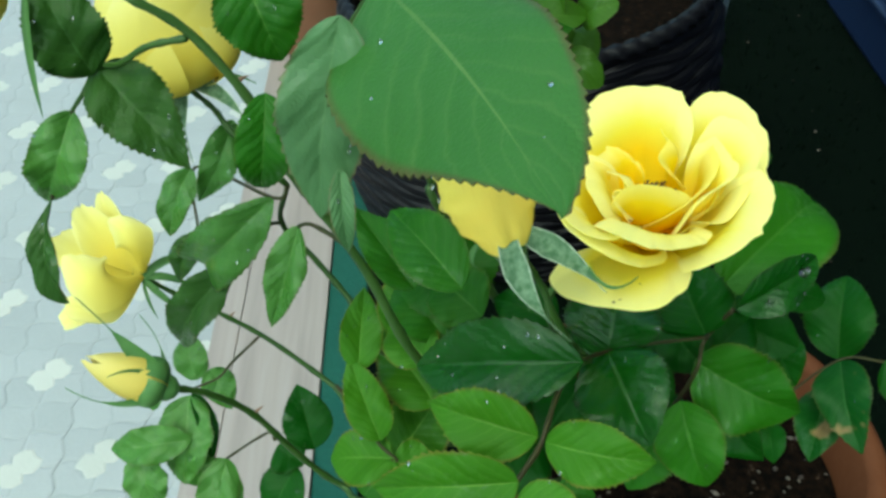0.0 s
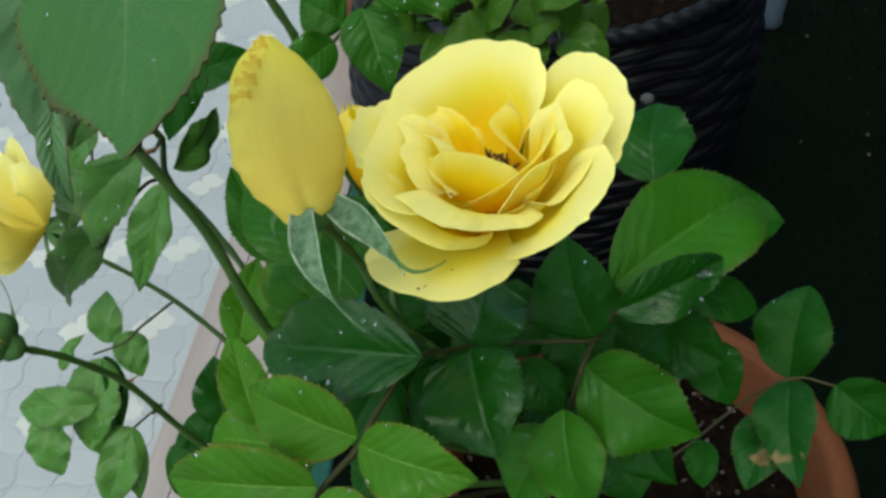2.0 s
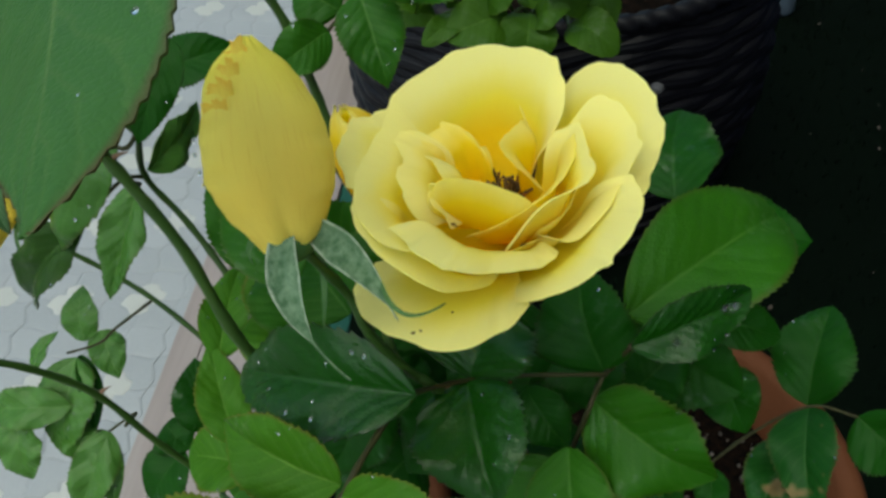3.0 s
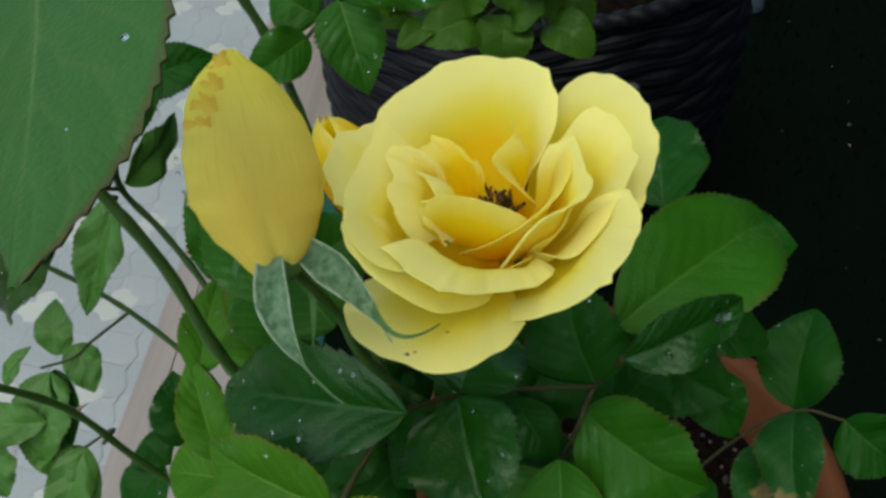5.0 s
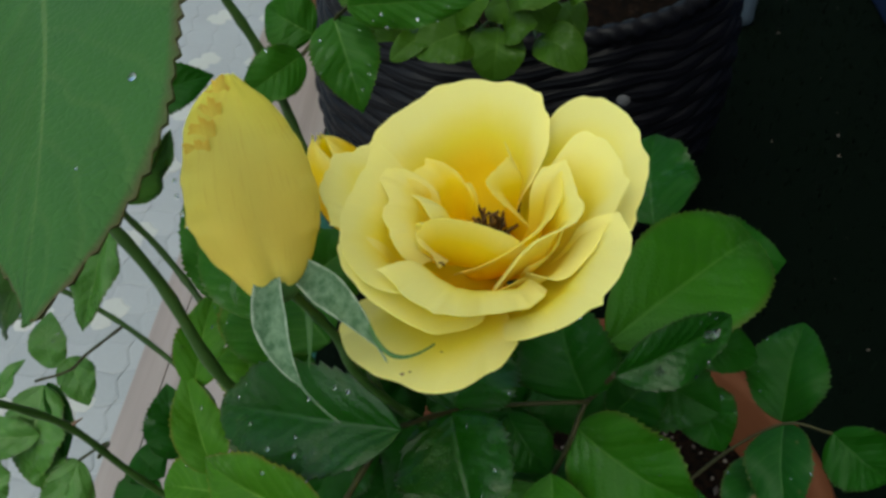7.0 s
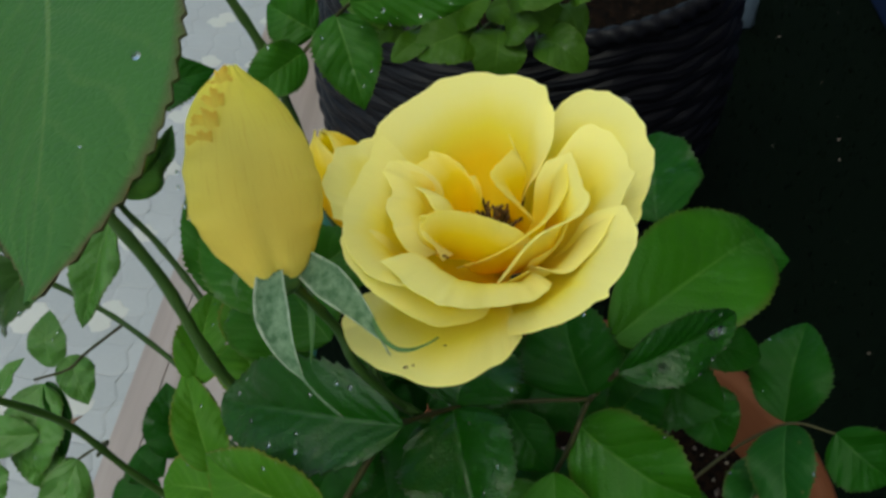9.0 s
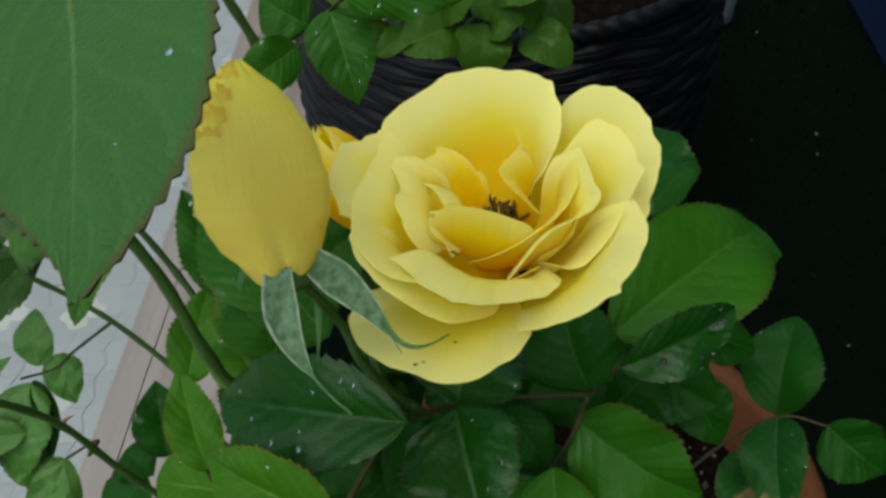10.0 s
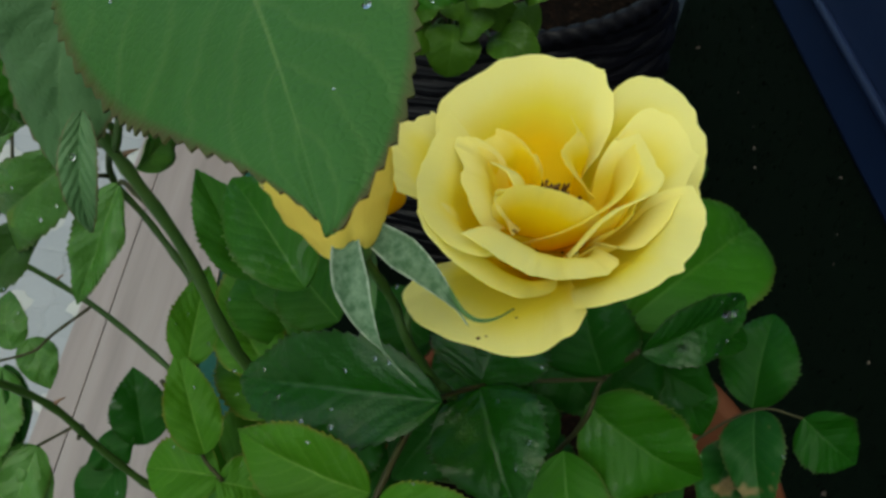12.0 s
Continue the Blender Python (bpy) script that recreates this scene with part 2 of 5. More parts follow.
def paver_material(name, a, b, wet):
    k = Mat(name, 0.55)
    g1, g2 = k.noise(9, 4), k.noise(170, 4)
    c = k.mix(k.chance(), a, b)
    c = k.mix(k.math("MULTIPLY", g1, 0.45), c, tuple(x * 0.72 for x in a))
    c = k.mix(k.math("MULTIPLY", g2, 0.35), c, tuple(min(0.9, x * 1.2) for x in b))
    return k.color(c).rough(k.math("MULTIPLY_ADD", g1, 0.4, wet)).bump(k.math("ADD", g2, g1), 0.4, 0.0015).m


PAVER = paver_material("paver_grey", (0.222, 0.236, 0.248), (0.272, 0.284, 0.297), 0.4)
STAR = paver_material("paver_pale", (0.32, 0.325, 0.305), (0.37, 0.37, 0.35), 0.3)
k = Mat("joint_sand", 0.9)
JOINT = k.color(k.mix(k.noise(200, 4), (0.215, 0.230, 0.241), (0.262, 0.275, 0.288))).bump(k.noise(500, 3), 0.5, 0.002).m
k = Mat("asphalt", 0.75)
ASPHALT = k.color(k.mix(k.noise(160, 4), (0.10, 0.11, 0.125), (0.17, 0.18, 0.20))).bump(k.noise(300, 3), 0.5, 0.003).m
k = Mat("line_orange", 0.6)
LINE = k.color(k.mix(k.noise(40, 4), (0.62, 0.30, 0.10), (0.72, 0.42, 0.20))).m
k = Mat("kerb_white", 0.6)
KERB = k.color(k.mix(k.noise(30, 4), (0.60, 0.62, 0.64), (0.76, 0.77, 0.78))).bump(k.noise(150, 3), 0.3, 0.002).m
k = Mat("blue_plastic", 0.45)
BLUE = k.color(k.mix(k.noise(18, 4), (0.0028, 0.0085, 0.034), (0.0055, 0.015, 0.051))).bump(k.noise(60, 3), 0.15, 0.002).m
k = Mat("pale_blue_plastic", 0.35)
PALE_BLUE = k.color(k.mix(k.noise(25, 3), (0.045, 0.065, 0.095), (0.07, 0.095, 0.13))).m
k = Mat("white_enamel", 0.7, spec=0.2)
WHITE = k.color(k.mix(k.noise(300, 2), (0.045, 0.045, 0.05), (0.085, 0.085, 0.09))).m
k = Mat("concrete", 0.8)
CONCRETE = k.color(k.mix(k.noise(12, 5), (0.28, 0.27, 0.26), (0.40, 0.39, 0.37))).bump(k.noise(120, 4), 0.4, 0.003).m
k = Mat("plaster", 0.85)
PLASTER = k.color(k.mix(k.noise(3, 5), (0.30, 0.29, 0.28), (0.40, 0.39, 0.37))).bump(k.noise(60, 4), 0.3, 0.003).m
k = Mat("debris", 0.8)
DEBRIS = k.color(k.mix(k.t.nodes.new("ShaderNodeNewGeometry").outputs["Random Per Island"], (0.025, 0.017, 0.012), (0.11, 0.09, 0.07))).m


# ---- mesh helpers ----
def mesh_of(name, verts, faces, mat, uvs=None, smooth=True):
    me = bpy.data.meshes.new(name)
    me.from_pydata([tuple(v) for v in verts], [], faces)
    if uvs is not None:
        layer = me.uv_layers.new(name="UVMap")
        for loop in me.loops:
            layer.data[loop.index].uv = uvs[loop.vertex_index]
    if smooth:
        me.polygons.foreach_set("use_smooth", [True] * len(me.polygons))
    me.materials.append(mat)
    me.update()
    return me


def part(name, me, parent=None, label=""):
    if isinstance(me, bmesh.types.BMesh):
        bm, me = me, bpy.data.meshes.new(name)
        bm.to_mesh(me)
        bm.free()
    ob = new(name, me)
    ob.parent = parent
    if label:
        ob["label"] = label
    return ob


def sheet(name, pts, uv, mat, thick):
    """A thin body from a grid of points (rows x columns x 3): both faces and the rim round them."""
    nu, nv = pts.shape[:2]
    du, dv = np.gradient(pts, axis=0), np.gradient(pts, axis=1)
    nrm = np.cross(du, dv)
    nrm /= np.linalg.norm(nrm, axis=2, keepdims=True) + 1e-12
    top, low = pts + nrm * thick / 2, pts - nrm * thick / 2
    at = np.arange(nu * nv).reshape(nu, nv)
    q = np.stack([at[:-1, :-1], at[1:, :-1], at[1:, 1:], at[:-1, 1:]], -1).reshape(-1, 4)
    n = nu * nv
    ring = np.concatenate([at[0, :], at[1:, -1], at[-1, -2::-1], at[-2:0:-1, 0]])
    m = len(ring)
    step = np.arange(m)
    rim = np.stack([step, (step + 1) % m, (step + 1) % m + m, step + m], -1) + 2 * n
    top, low, flat_uv = top.reshape(-1, 3), low.reshape(-1, 3), uv.reshape(-1, 2)
    verts = np.concatenate([top, low, top[ring], low[ring]])
    faces = np.concatenate([q, q[:, ::-1] + n, rim]).tolist()
    uvs = np.concatenate([flat_uv, flat_uv, flat_uv[ring], flat_uv[ring]])
    return mesh_of(name, verts, faces, mat, uvs.tolist())


def tube(name, pts, r0, r1, mat, sides=8, steps=6, knots=0.0):
    """A round stem through the points, tapering from r0 to r1."""
    p = np.array(pts, float)
    e = np.vstack([2 * p[0] - p[1], p, 2 * p[-1] - p[-2]])
    line = []
    for i in range(1, len(e) - 2):
        for s in np.linspace(0, 1, steps, endpoint=False):
            a, b, c, d = e[i - 1], e[i], e[i + 1], e[i + 2]
            line.append(0.5 * (2 * b + (c - a) * s + (2 * a - 5 * b + 4 * c - d) * s * s + (3 * b - a - 3 * c + d) * s**3))
    line.append(p[-1])
    line = np.array(line)
    n = len(line)
    tan = np.gradient(line, axis=0)
    tan /= np.linalg.norm(tan, axis=1, keepdims=True)
    side = np.cross(tan, (0.31, -0.8, 0.52))
    side /= np.linalg.norm(side, axis=1, keepdims=True)
    up = np.cross(side, tan)
    verts, faces, uvs = [], [], []
    for i in range(n):
        r = r0 + (r1 - r0) * i / (n - 1)
        r *= 1 + knots * (0.5 + 0.5 * math.sin(i * 1.9)) ** 4
        for s in range(sides):
            a = 2 * math.pi * s / sides
            verts.append(line[i] + r * (math.cos(a) * side[i] + math.sin(a) * up[i]))
            uvs.append((i / n, s / sides))
    for i in range(n - 1):
        for s in range(sides):
            faces.append((i * sides + s, i * sides + (s + 1) % sides, (i + 1) * sides + (s + 1) % sides, (i + 1) * sides + s))
    faces.append(tuple(range(sides - 1, -1, -1)))
    faces.append(tuple((n - 1) * sides + s for s in range(sides)))
    return mesh_of(name, verts, faces, mat, uvs), line


def lathe(name, profile, mat, sides=64, wave=None):
    """A turned body about z; profile: (radius, height) pairs, closed at the axis where the radius is 0."""
    verts, faces = [], []
    for j, (r, z) in enumerate(profile):
        for s in range(sides):
            a = 2 * math.pi * s / sides
            q = r + (wave(a, j, z) if wave else 0.0)
            verts.append((q * math.cos(a), q * math.sin(a), z))
    for j in range(len(profile) - 1):
        for s in range(sides):
            faces.append((j * sides + s, j * sides + (s + 1) % sides, (j + 1) * sides + (s + 1) % sides, (j + 1) * sides + s))
    return mesh_of(name, verts, faces, mat)


def box(name, x0, x1, y0, y1, z0, z1, mat, bevel=0.0):
    bm = bmesh.new()
    bmesh.ops.create_cube(bm, size=1, matrix=Matrix.Translation(((x0 + x1) / 2, (y0 + y1) / 2, (z0 + z1) / 2)) @ Matrix.Diagonal((x1 - x0, y1 - y0, z1 - z0, 1)))
    if bevel:
        bmesh.ops.bevel(bm, geom=bm.edges[:], offset=bevel, segments=2, affect="EDGES", profile=0.5)
    me = bpy.data.meshes.new(name)
    bm.to_mesh(me)
    bm.free()
    me.materials.append(mat)
    return me


DROPS = []


def unit(v):
    v = np.array(v, float)
    return v / np.linalg.norm(v)


# ---- the rose bush ----
bush = tagged(new("rose_bush"), "yellow rose bush with wet leaves growing in a terracotta pot", "rose bush")
bush.location = (0.1192, 0.2927, 0.386)
bpy.context.view_layer.update()
BUSH_AT = np.array(bush.location)


def leaf(tone, base, tip, normal, width, fold=0.25, wet=0, spots=0, teeth=19, droop=0.065, owner=None, at=None, saws=0.12, uneven=0.0, shape=(0.56, 0.92), crumple=None, far_side=None):
    """One serrated leaflet from its base to its tip; normal: the way its upper face looks; fold: how far it closes along the midrib."""
    owner, at = owner or bush, BUSH_AT if at is None else at
    rng = random.Random(f"{base}{tip}")
    b, t = np.array(base), np.array(tip)
    length = np.linalg.norm(t - b)
    ax = (t - b) / length
    n = unit(np.array(normal) - ax * np.dot(normal, ax))
    s = np.cross(ax, n)
    nu, cols = teeth * 3 + 1, np.array([-1, -0.93, -0.66, -0.36, -0.08, 0, 0.08, 0.36, 0.66, 0.93, 1])
    u = np.linspace(0, 1, nu)
    p, q = shape[0] * rng.uniform(0.92, 1.08), shape[1] * rng.uniform(0.85, 1.12)
    peak = (p / (p + q)) ** p * (q / (p + q)) ** q
    h = width / 2 * (np.clip(u, 1e-4, 1) ** p * np.clip(1 - u, 1e-4, 1) ** q) / peak
    h = np.maximum(h, 0.0003)
    g = h
    if far_side:
        p, q = far_side
        g = np.maximum(width / 2 * (np.clip(u, 1e-4, 1) ** p * np.clip(1 - u, 1e-4, 1) ** q) / ((p / (p + q)) ** p * (q / (p + q)) ** q), 0.0003)
    bow, twist, wob = droop * rng.uniform(0.3, 2.2), rng.uniform(-0.35, 0.35) * (droop > 0), rng.uniform(0, 6)
    wavy, fold = rng.uniform(0.08, 0.22), fold + rng.uniform(-0.08, 0.12)
    sway = rng.uniform(-0.03, 0.03) * length
    crease = (0.17 if tone in ("wet", "wetdark") else 0.07) if crumple is None else crumple
    c1, c2, c3, c4, c5, c6 = rng.uniform(7, 12), rng.uniform(1.5, 3.5), rng.uniform(15, 22), rng.uniform(3, 6), rng.uniform(0, 6), rng.uniform(0, 6)
    pts = np.zeros((nu, len(cols), 3))
    phase = (np.arange(nu) % 3) / 3.0 * np.repeat([rng.uniform(0.5, 1.4) for _ in range(teeth + 1)], 3)[:nu]
    for j, v in enumerate(cols):
        a = abs(v)
        saw = (phase - 0.25) * saws if a == 1 else 0.0
        hv = (g if v > 0 else h) * (1 + saw) * (1 + uneven * np.sign(v))
        ripple = wavy * np.sin(u * (6 + wob) + v * 2 + wob) * a**2 + 0.008 * np.abs(np.sin(u * 22 - a * 5.5 + wob)) * (1 - a) * 4 * a
        lift = hv * (fold * a * (1 - 0.28 * a) + ripple + twist * v * (u - 0.5)) - 0.10 * hv * a**3
        lift = lift + crease * h * (np.sin(c1 * u + c2 * v + c5) + 0.55 * np.sin(c3 * u - c4 * v + c6)) * min(1.0, 0.25 + a)
        along = length * (u + (0.012 if a == 1 else 0.0) * (phase - 0.2)) + 0.06 * h * a
        pts[:, j] = (b + np.outer(np.minimum(along, length * 1.0), ax) + np.outer(hv * v + sway * np.sin(u * math.pi), s)
                     + np.outer(lift + 4 * bow * length * u * (1 - u) - bow * length * 0.8 * u**3, n))
    uv = np.stack(np.broadcast_arrays(u[:, None], (cols / 2 + 0.5)[None, :]), -1)
    me = sheet("leaf", pts - at, uv, LEAF["spotted" if spots else tone], 0.00035)
    for _ in range(wet):
        i, j = rng.randrange(nu // 6, nu * 5 // 6), rng.choice((1, 2, 3, 7, 8, 9))
        up_ = np.cross(pts[min(i + 1, nu - 1), j] - pts[i - 1, j], pts[i, min(j + 1, 10)] - pts[i, j - 1])
        up_ = unit(up_ if np.dot(up_, n) > 0 else -up_)
        DROPS.append((pts[i, j], up_, 0.00036 * rng.uniform(0.35, 1.7)))
    return part("leaf", me, owner)


def cane(r0, r1, *pts, thorns=0):
    me, line = tube("cane", np.array(pts) - BUSH_AT, r0, r1, STEM if r0 > 0.00095 else TWIG, knots=0.25)
    ob = part("cane", me, bush)
    for i in range(thorns):
        j = int(len(line) * (0.45 + 0.4 * (i + 0.5) / thorns))
        d = unit(line[j + 1] - line[j])
        out = unit(np.cross(d, (0.2 - 0.5 * (i % 2), -0.6, 0.5 + i)))
        spike, _ = tube("thorn", [line[j] + out * r1 * 0.6, line[j] + out * r1 * 2.4 - d * r1 * 0.2, line[j] + out * r1 * 4.2 - d * r1 * 1.0], r1 * 0.8, r1 * 0.08, THORN, 6, 3)
        part("thorn", spike, ob)
    return ob


def petal(owner, at, base, bend, tip, inward, width, mat, cup=0.35, roll=0.1, ruffle=0.04, notch=0.0, name="petal", point=0.0, lance=False, tail=0.0, label=""):
    """A petal from its claw over a bend to its rim. inward: the way its upper face looks; cup: how far its sides close in;
    roll: how far the rim turns outward; point: a small peak on the rim. Millimetres about at."""
    b, c, t = (np.array(x, float) / 1000 for x in (base, bend, tip))
    nu, nv = 26, 25
    u = 1 - (1 - np.linspace(0, 1, nu)) ** 1.4
    v = np.linspace(-1, 1, nv)
    n = np.array(inward, float)
    w = width / 2000
    if lance:
        h = w * 1.35 * u**0.42 * np.clip(1 - u, 0, 1) ** 0.85
        if tail:
            h = w * np.clip(0.55 + 1.6 * u, 0, 1) * np.clip(1 - (u / (1 - tail)) ** 1.6, 0, 1) ** 0.9 + w * 0.10 * (1 - u)
        h = np.maximum(h, 0.00015)
    else:
        h = w * (0.14 + 0.86 * np.sin(np.minimum(u / 0.78, 1) * math.pi / 2) ** 1.1) * (1 - 0.10 * np.clip((u - 0.78) / 0.22, 0, 1) ** 2)
    f1, f2, f3 = RNG.uniform(0, 6), RNG.uniform(0, 6), RNG.uniform(0.8, 1.2)
    pts = np.zeros((nu, nv, 3))
    far = np.clip((u - 0.55) / 0.45, 0, 1)
    for j, x in enumerate(v):
        e = u * (1 - (0.0 if lance else 0.43) * abs(x) ** 3.1 * u)
        e = e + u**4 * (0.022 * min(ruffle, 0.07) / 0.05 * (math.sin(6.1 * x * f3 + f1) + 0.35 * math.sin(17 * x * f3 + f2) + 0.22 * math.sin(31 * x + f1)) + point * math.exp(-(((x - 0.25) / 0.09) ** 2)) - notch * math.exp(-((x / 0.2) ** 2)))
        mid = np.outer((1 - e) ** 2, b) + np.outer(2 * e * (1 - e), c) + np.outer(e**2, t)
        tan = np.outer(2 * (1 - e), c - b) + np.outer(2 * e, t - c)
        tan /= np.linalg.norm(tan, axis=1, keepdims=True) + 1e-12
        side = np.cross(tan, n)
        side /= np.linalg.norm(side, axis=1, keepdims=True) + 1e-12
        up = np.cross(side, tan)
        wave = ruffle * w * (np.sin(2.6 * x * f3 + f1) + 0.7 * np.sin(5.9 * x + f2)) * u**3
        crease = 0.02 * w * np.sin(13 * x + f2) * far
        lift = cup * h * x * x - roll * w * far**2.2 * (0.6 + 0.4 * x * x) + wave + crease
        pts[:, j] = mid + side * (h * x)[:, None] + up * lift[:, None]
    uv = np.stack(np.broadcast_arrays(u[:, None], (v / 2 + 0.5)[None, :]), -1)
    return part(name, sheet(name, pts, uv, mat, 0.00010), owner, label)


def shell_petal(owner, frame_m, turn, span, length, radius, mat, open_=0.0, low=0.0, belly=0.75, out=1.0, full=0.62, label="", name="petal"):
    """A petal of a closed bud: part of the bud's own round body, wider or looser by out and open_."""
    nu, nv = 24, 21
    u, v = np.linspace(low, 1, nu), np.linspace(-1, 1, nv)
    pts = np.zeros((nu, nv, 3))
    f = RNG.uniform(0, 6)
    for j, x in enumerate(v):
        half = np.radians(span / 2) * np.clip(1 - ((u - low) / (1 - low)) ** 5, 0.0, 1) ** 0.5
        a = np.radians(turn) + half * x
        r = radius * out * np.clip(np.sin(np.pi * np.clip(u, 0.015, 0.985) ** belly), 0, 1) ** full * (1 + 0.05 * x * x)
        r = r + radius * open_ * u**3 + radius * 0.03 * np.sin(4 * x + f) * u
        z = length * (u - 0.05 * x * x * u + 0.015 * np.sin(11 * x + f) * u**6)
        pts[:, j] = np.stack([r * np.cos(a), r * np.sin(a), z], -1)
    uv = np.stack(np.broadcast_arrays(np.linspace(0, 1, nu)[:, None], (v / 2 + 0.5)[None, :]), -1)
    m = np.array(frame_m)
    pts = pts @ m[:3, :3].T + m[:3, 3]
    return part(name, sheet(name, pts, uv, mat, 0.00010), owner, label)


def folded_petal(owner, length, left, right, bulge, mat, notch=0.0, crinkle=0.3, label=""):
    """The broad outer petal of an old bud, closed over it. left, right: (height, width) stations in millimetres; notch: a cut in its foot."""
    nu, nv = 44, 41
    u, v = np.linspace(0, 1, nu), np.linspace(-1, 1, nv)
    lo, hi = (np.interp(u, [s for s, _ in q], [w for _, w in q]) for q in (left, right))
    soft = np.array([0.25, 0.5, 0.25])
    for _ in range(3):
        lo[1:-1], hi[1:-1] = (np.convolve(q, soft, "valid") for q in (lo, hi))
    mid, half = (lo + hi) / 2, (hi - lo) / 2
    pts = np.zeros((nu, nv, 3))
    for j, x in enumerate(v):
        e = abs(x) ** 2.2
        frill = crinkle * e * (np.sin(u * 31 + x) + 0.6 * np.sin(u * 57 + 2)) * (1.6 if x < 0 else 0.5) * np.clip(u * 5, 0, 1)
        d = bulge * half * np.clip(1 - x * x, 0, 1) ** 0.62 + 0.35 * np.sin(u * 7 + x * 3) * (1 - e) + 1.3 * frill - bulge * 0.25 * half * x
        s = length * u + np.clip(1 - u * 2.2, 0, 1) * (notch * math.exp(-(((x - 0.10) / 0.24) ** 2)) + 2.0 * abs(x) ** 4 + 1.3 * max(x, 0.0) - 1.2 * math.exp(-(((x + 0.24) / 0.26) ** 2))) + 0.5 * crinkle * math.sin(17 * x) * u**8
        pts[:, j] = np.stack([d, mid + half * x + 0.6 * frill, s], -1) / 1000
    uv = np.stack(np.broadcast_arrays(u[:, None], (v / 2 + 0.5)[None, :]), -1)
    return part("petal", sheet("petal", pts, uv, mat, 0.0003), owner, label)


def up_frame(base, tip, face=(0, -0.7, 0.7)):
    """z along the bud, x toward the side that faces the given way."""
    z = unit(np.array(tip) - np.array(base))
    x = unit(np.array(face) - z * np.dot(face, z))
    m = np.eye(4)
    m[:3, 0], m[:3, 1], m[:3, 2] = x, np.cross(z, x), z
    return m


def calyx(base, tip, length, radius, name, label):
    """The green cup under a flower; its mesh carries the petals and sepals."""
    prof = [(0.25, -0.35), (0.5, -0.3), (0.9, -0.1), (1.0, 0.25), (0.85, 0.6), (0.95, 1.0), (0.0, 1.02)]
    me = lathe(name, [(r * radius, z * length) for r, z in prof], CALYX, 20)
    ob = part(name, me, bush, label)
    m = up_frame(base, tip)
    m[:3, 3] = np.array(base) - BUSH_AT
    ob.matrix_basis = Matrix(m.tolist())
    return ob



ROSE_AT = np.array((0.0622, 0.1908, 0.6669))
rose = part("open_rose", lathe("open_rose", [(0.0015, -0.036), (0.0035, -0.034), (0.0052, -0.030), (0.0046, -0.026), (0.0058, -0.0225), (0.0, -0.0215)], CALYX, 20), bush, "fully open pale yellow rose with a golden heart")
rose.location = ROSE_AT - BUSH_AT
for v in rose.data.vertices:
    v.co.y += 0.0045


def cup_petal(owner, base, rim, mat=None, bulge=0.25, roll=0.05, ruffle=0.3, point=None):
    """A broad petal from its claw to a rim that runs smoothly through a few places. bulge: how far its body swells outward;
    roll: how far the rim turns back; ruffle: waves of the rim in millimetres; point: (where along the rim, how long) of a small spike."""
    nu, nv = 26, 61
    ruffle = ruffle * 1.5
    rng = random.Random(f"{base}{rim[0]}")
    b, p = np.array(base, float), np.array(rim, float)
    step = np.r_[0, np.cumsum(np.linalg.norm(np.diff(p, axis=0), axis=1) ** 0.6)]
    step /= step[-1]
    e = np.vstack([2 * p[0] - p[1], p, 2 * p[-1] - p[-2]])
    w = np.linspace(0, 1, nv)
    u = 1 - (1 - np.linspace(0, 1, nu)) ** 1.5
    far = np.clip((u - 0.72) / 0.28, 0, 1) ** 2
    f1, f2, f3 = (rng.uniform(0, 6.28) for _ in range(3))
    pts = np.zeros((nu, nv, 3))
    for j, x in enumerate(w):
        i = min(int(np.searchsorted(step, x, side="right")) - 1, len(p) - 2)
        q = (x - step[i]) / (step[i + 1] - step[i])
        a0, a1, a2, a3 = e[i], e[i + 1], e[i + 2], e[i + 3]
        r = 0.5 * (2 * a1 + (a2 - a0) * q + (2 * a0 - 5 * a1 + 4 * a2 - a3) * q * q + (3 * a1 - a0 - 3 * a2 + a3) * q**3)
        reach = r - b
        long_ = np.linalg.norm(reach)
        radial = unit(reach * (1, 1, 0) + (1e-6, 0, 0))
        out = unit(radial * 0.8 + (0, 0, -0.6))
        foot = b - (0, 0, 2.5) + 2.4 * (2 * x - 1) * unit(np.cross((0, 0, 1), radial))
        if point:
            r = r + unit(reach) * point[1] * math.exp(-(((x - point[0]) / 0.022) ** 2))
        r = r + unit(reach) * ruffle * (0.6 * math.sin(21 * x + f1) + 0.4 * math.sin(43 * x + f2)) * 0.5
        curl = roll * long_ * (radial - (0, 0, 0.35))
        ctrl = b + 0.5 * reach + bulge * long_ * out
        r = r - curl
        wave = ruffle * (math.sin(11 * x + f2) + 0.6 * math.sin(25 * x + f3))
        fine = 0.16 * math.sin(60 * x + f1) + 0.15 * math.sin(37 * x + f3) + 0.10 * math.sin(90 * x + f2)
        line = np.outer((1 - u) ** 2, foot) + np.outer(2 * u * (1 - u), ctrl) + np.outer(u**2, r)
        pts[:, j] = line + np.outer(far, curl) + np.outer(u**4 * wave + u**6 * fine, 0.6 * radial + (0, 0, 0.6))
    uv = np.stack(np.broadcast_arrays(u[:, None], w[None, :]), -1)
    return part("petal", sheet("petal", pts / 1000, uv, mat or PETAL, 0.00014), owner)


# the low outer petal that hangs forward
cup_petal(rose, (0, 4, -18), ((-25.1, -3.4, -19.6), (-29.5, -10.9, -22.8), (-20.3, -22.3, -18.8), (-7.3, -29.8, -12.7), (1.7, -23.5, -13.5), (6.1, -15.9, -14.5)), bulge=-0.10, roll=0.06, ruffle=0.5)
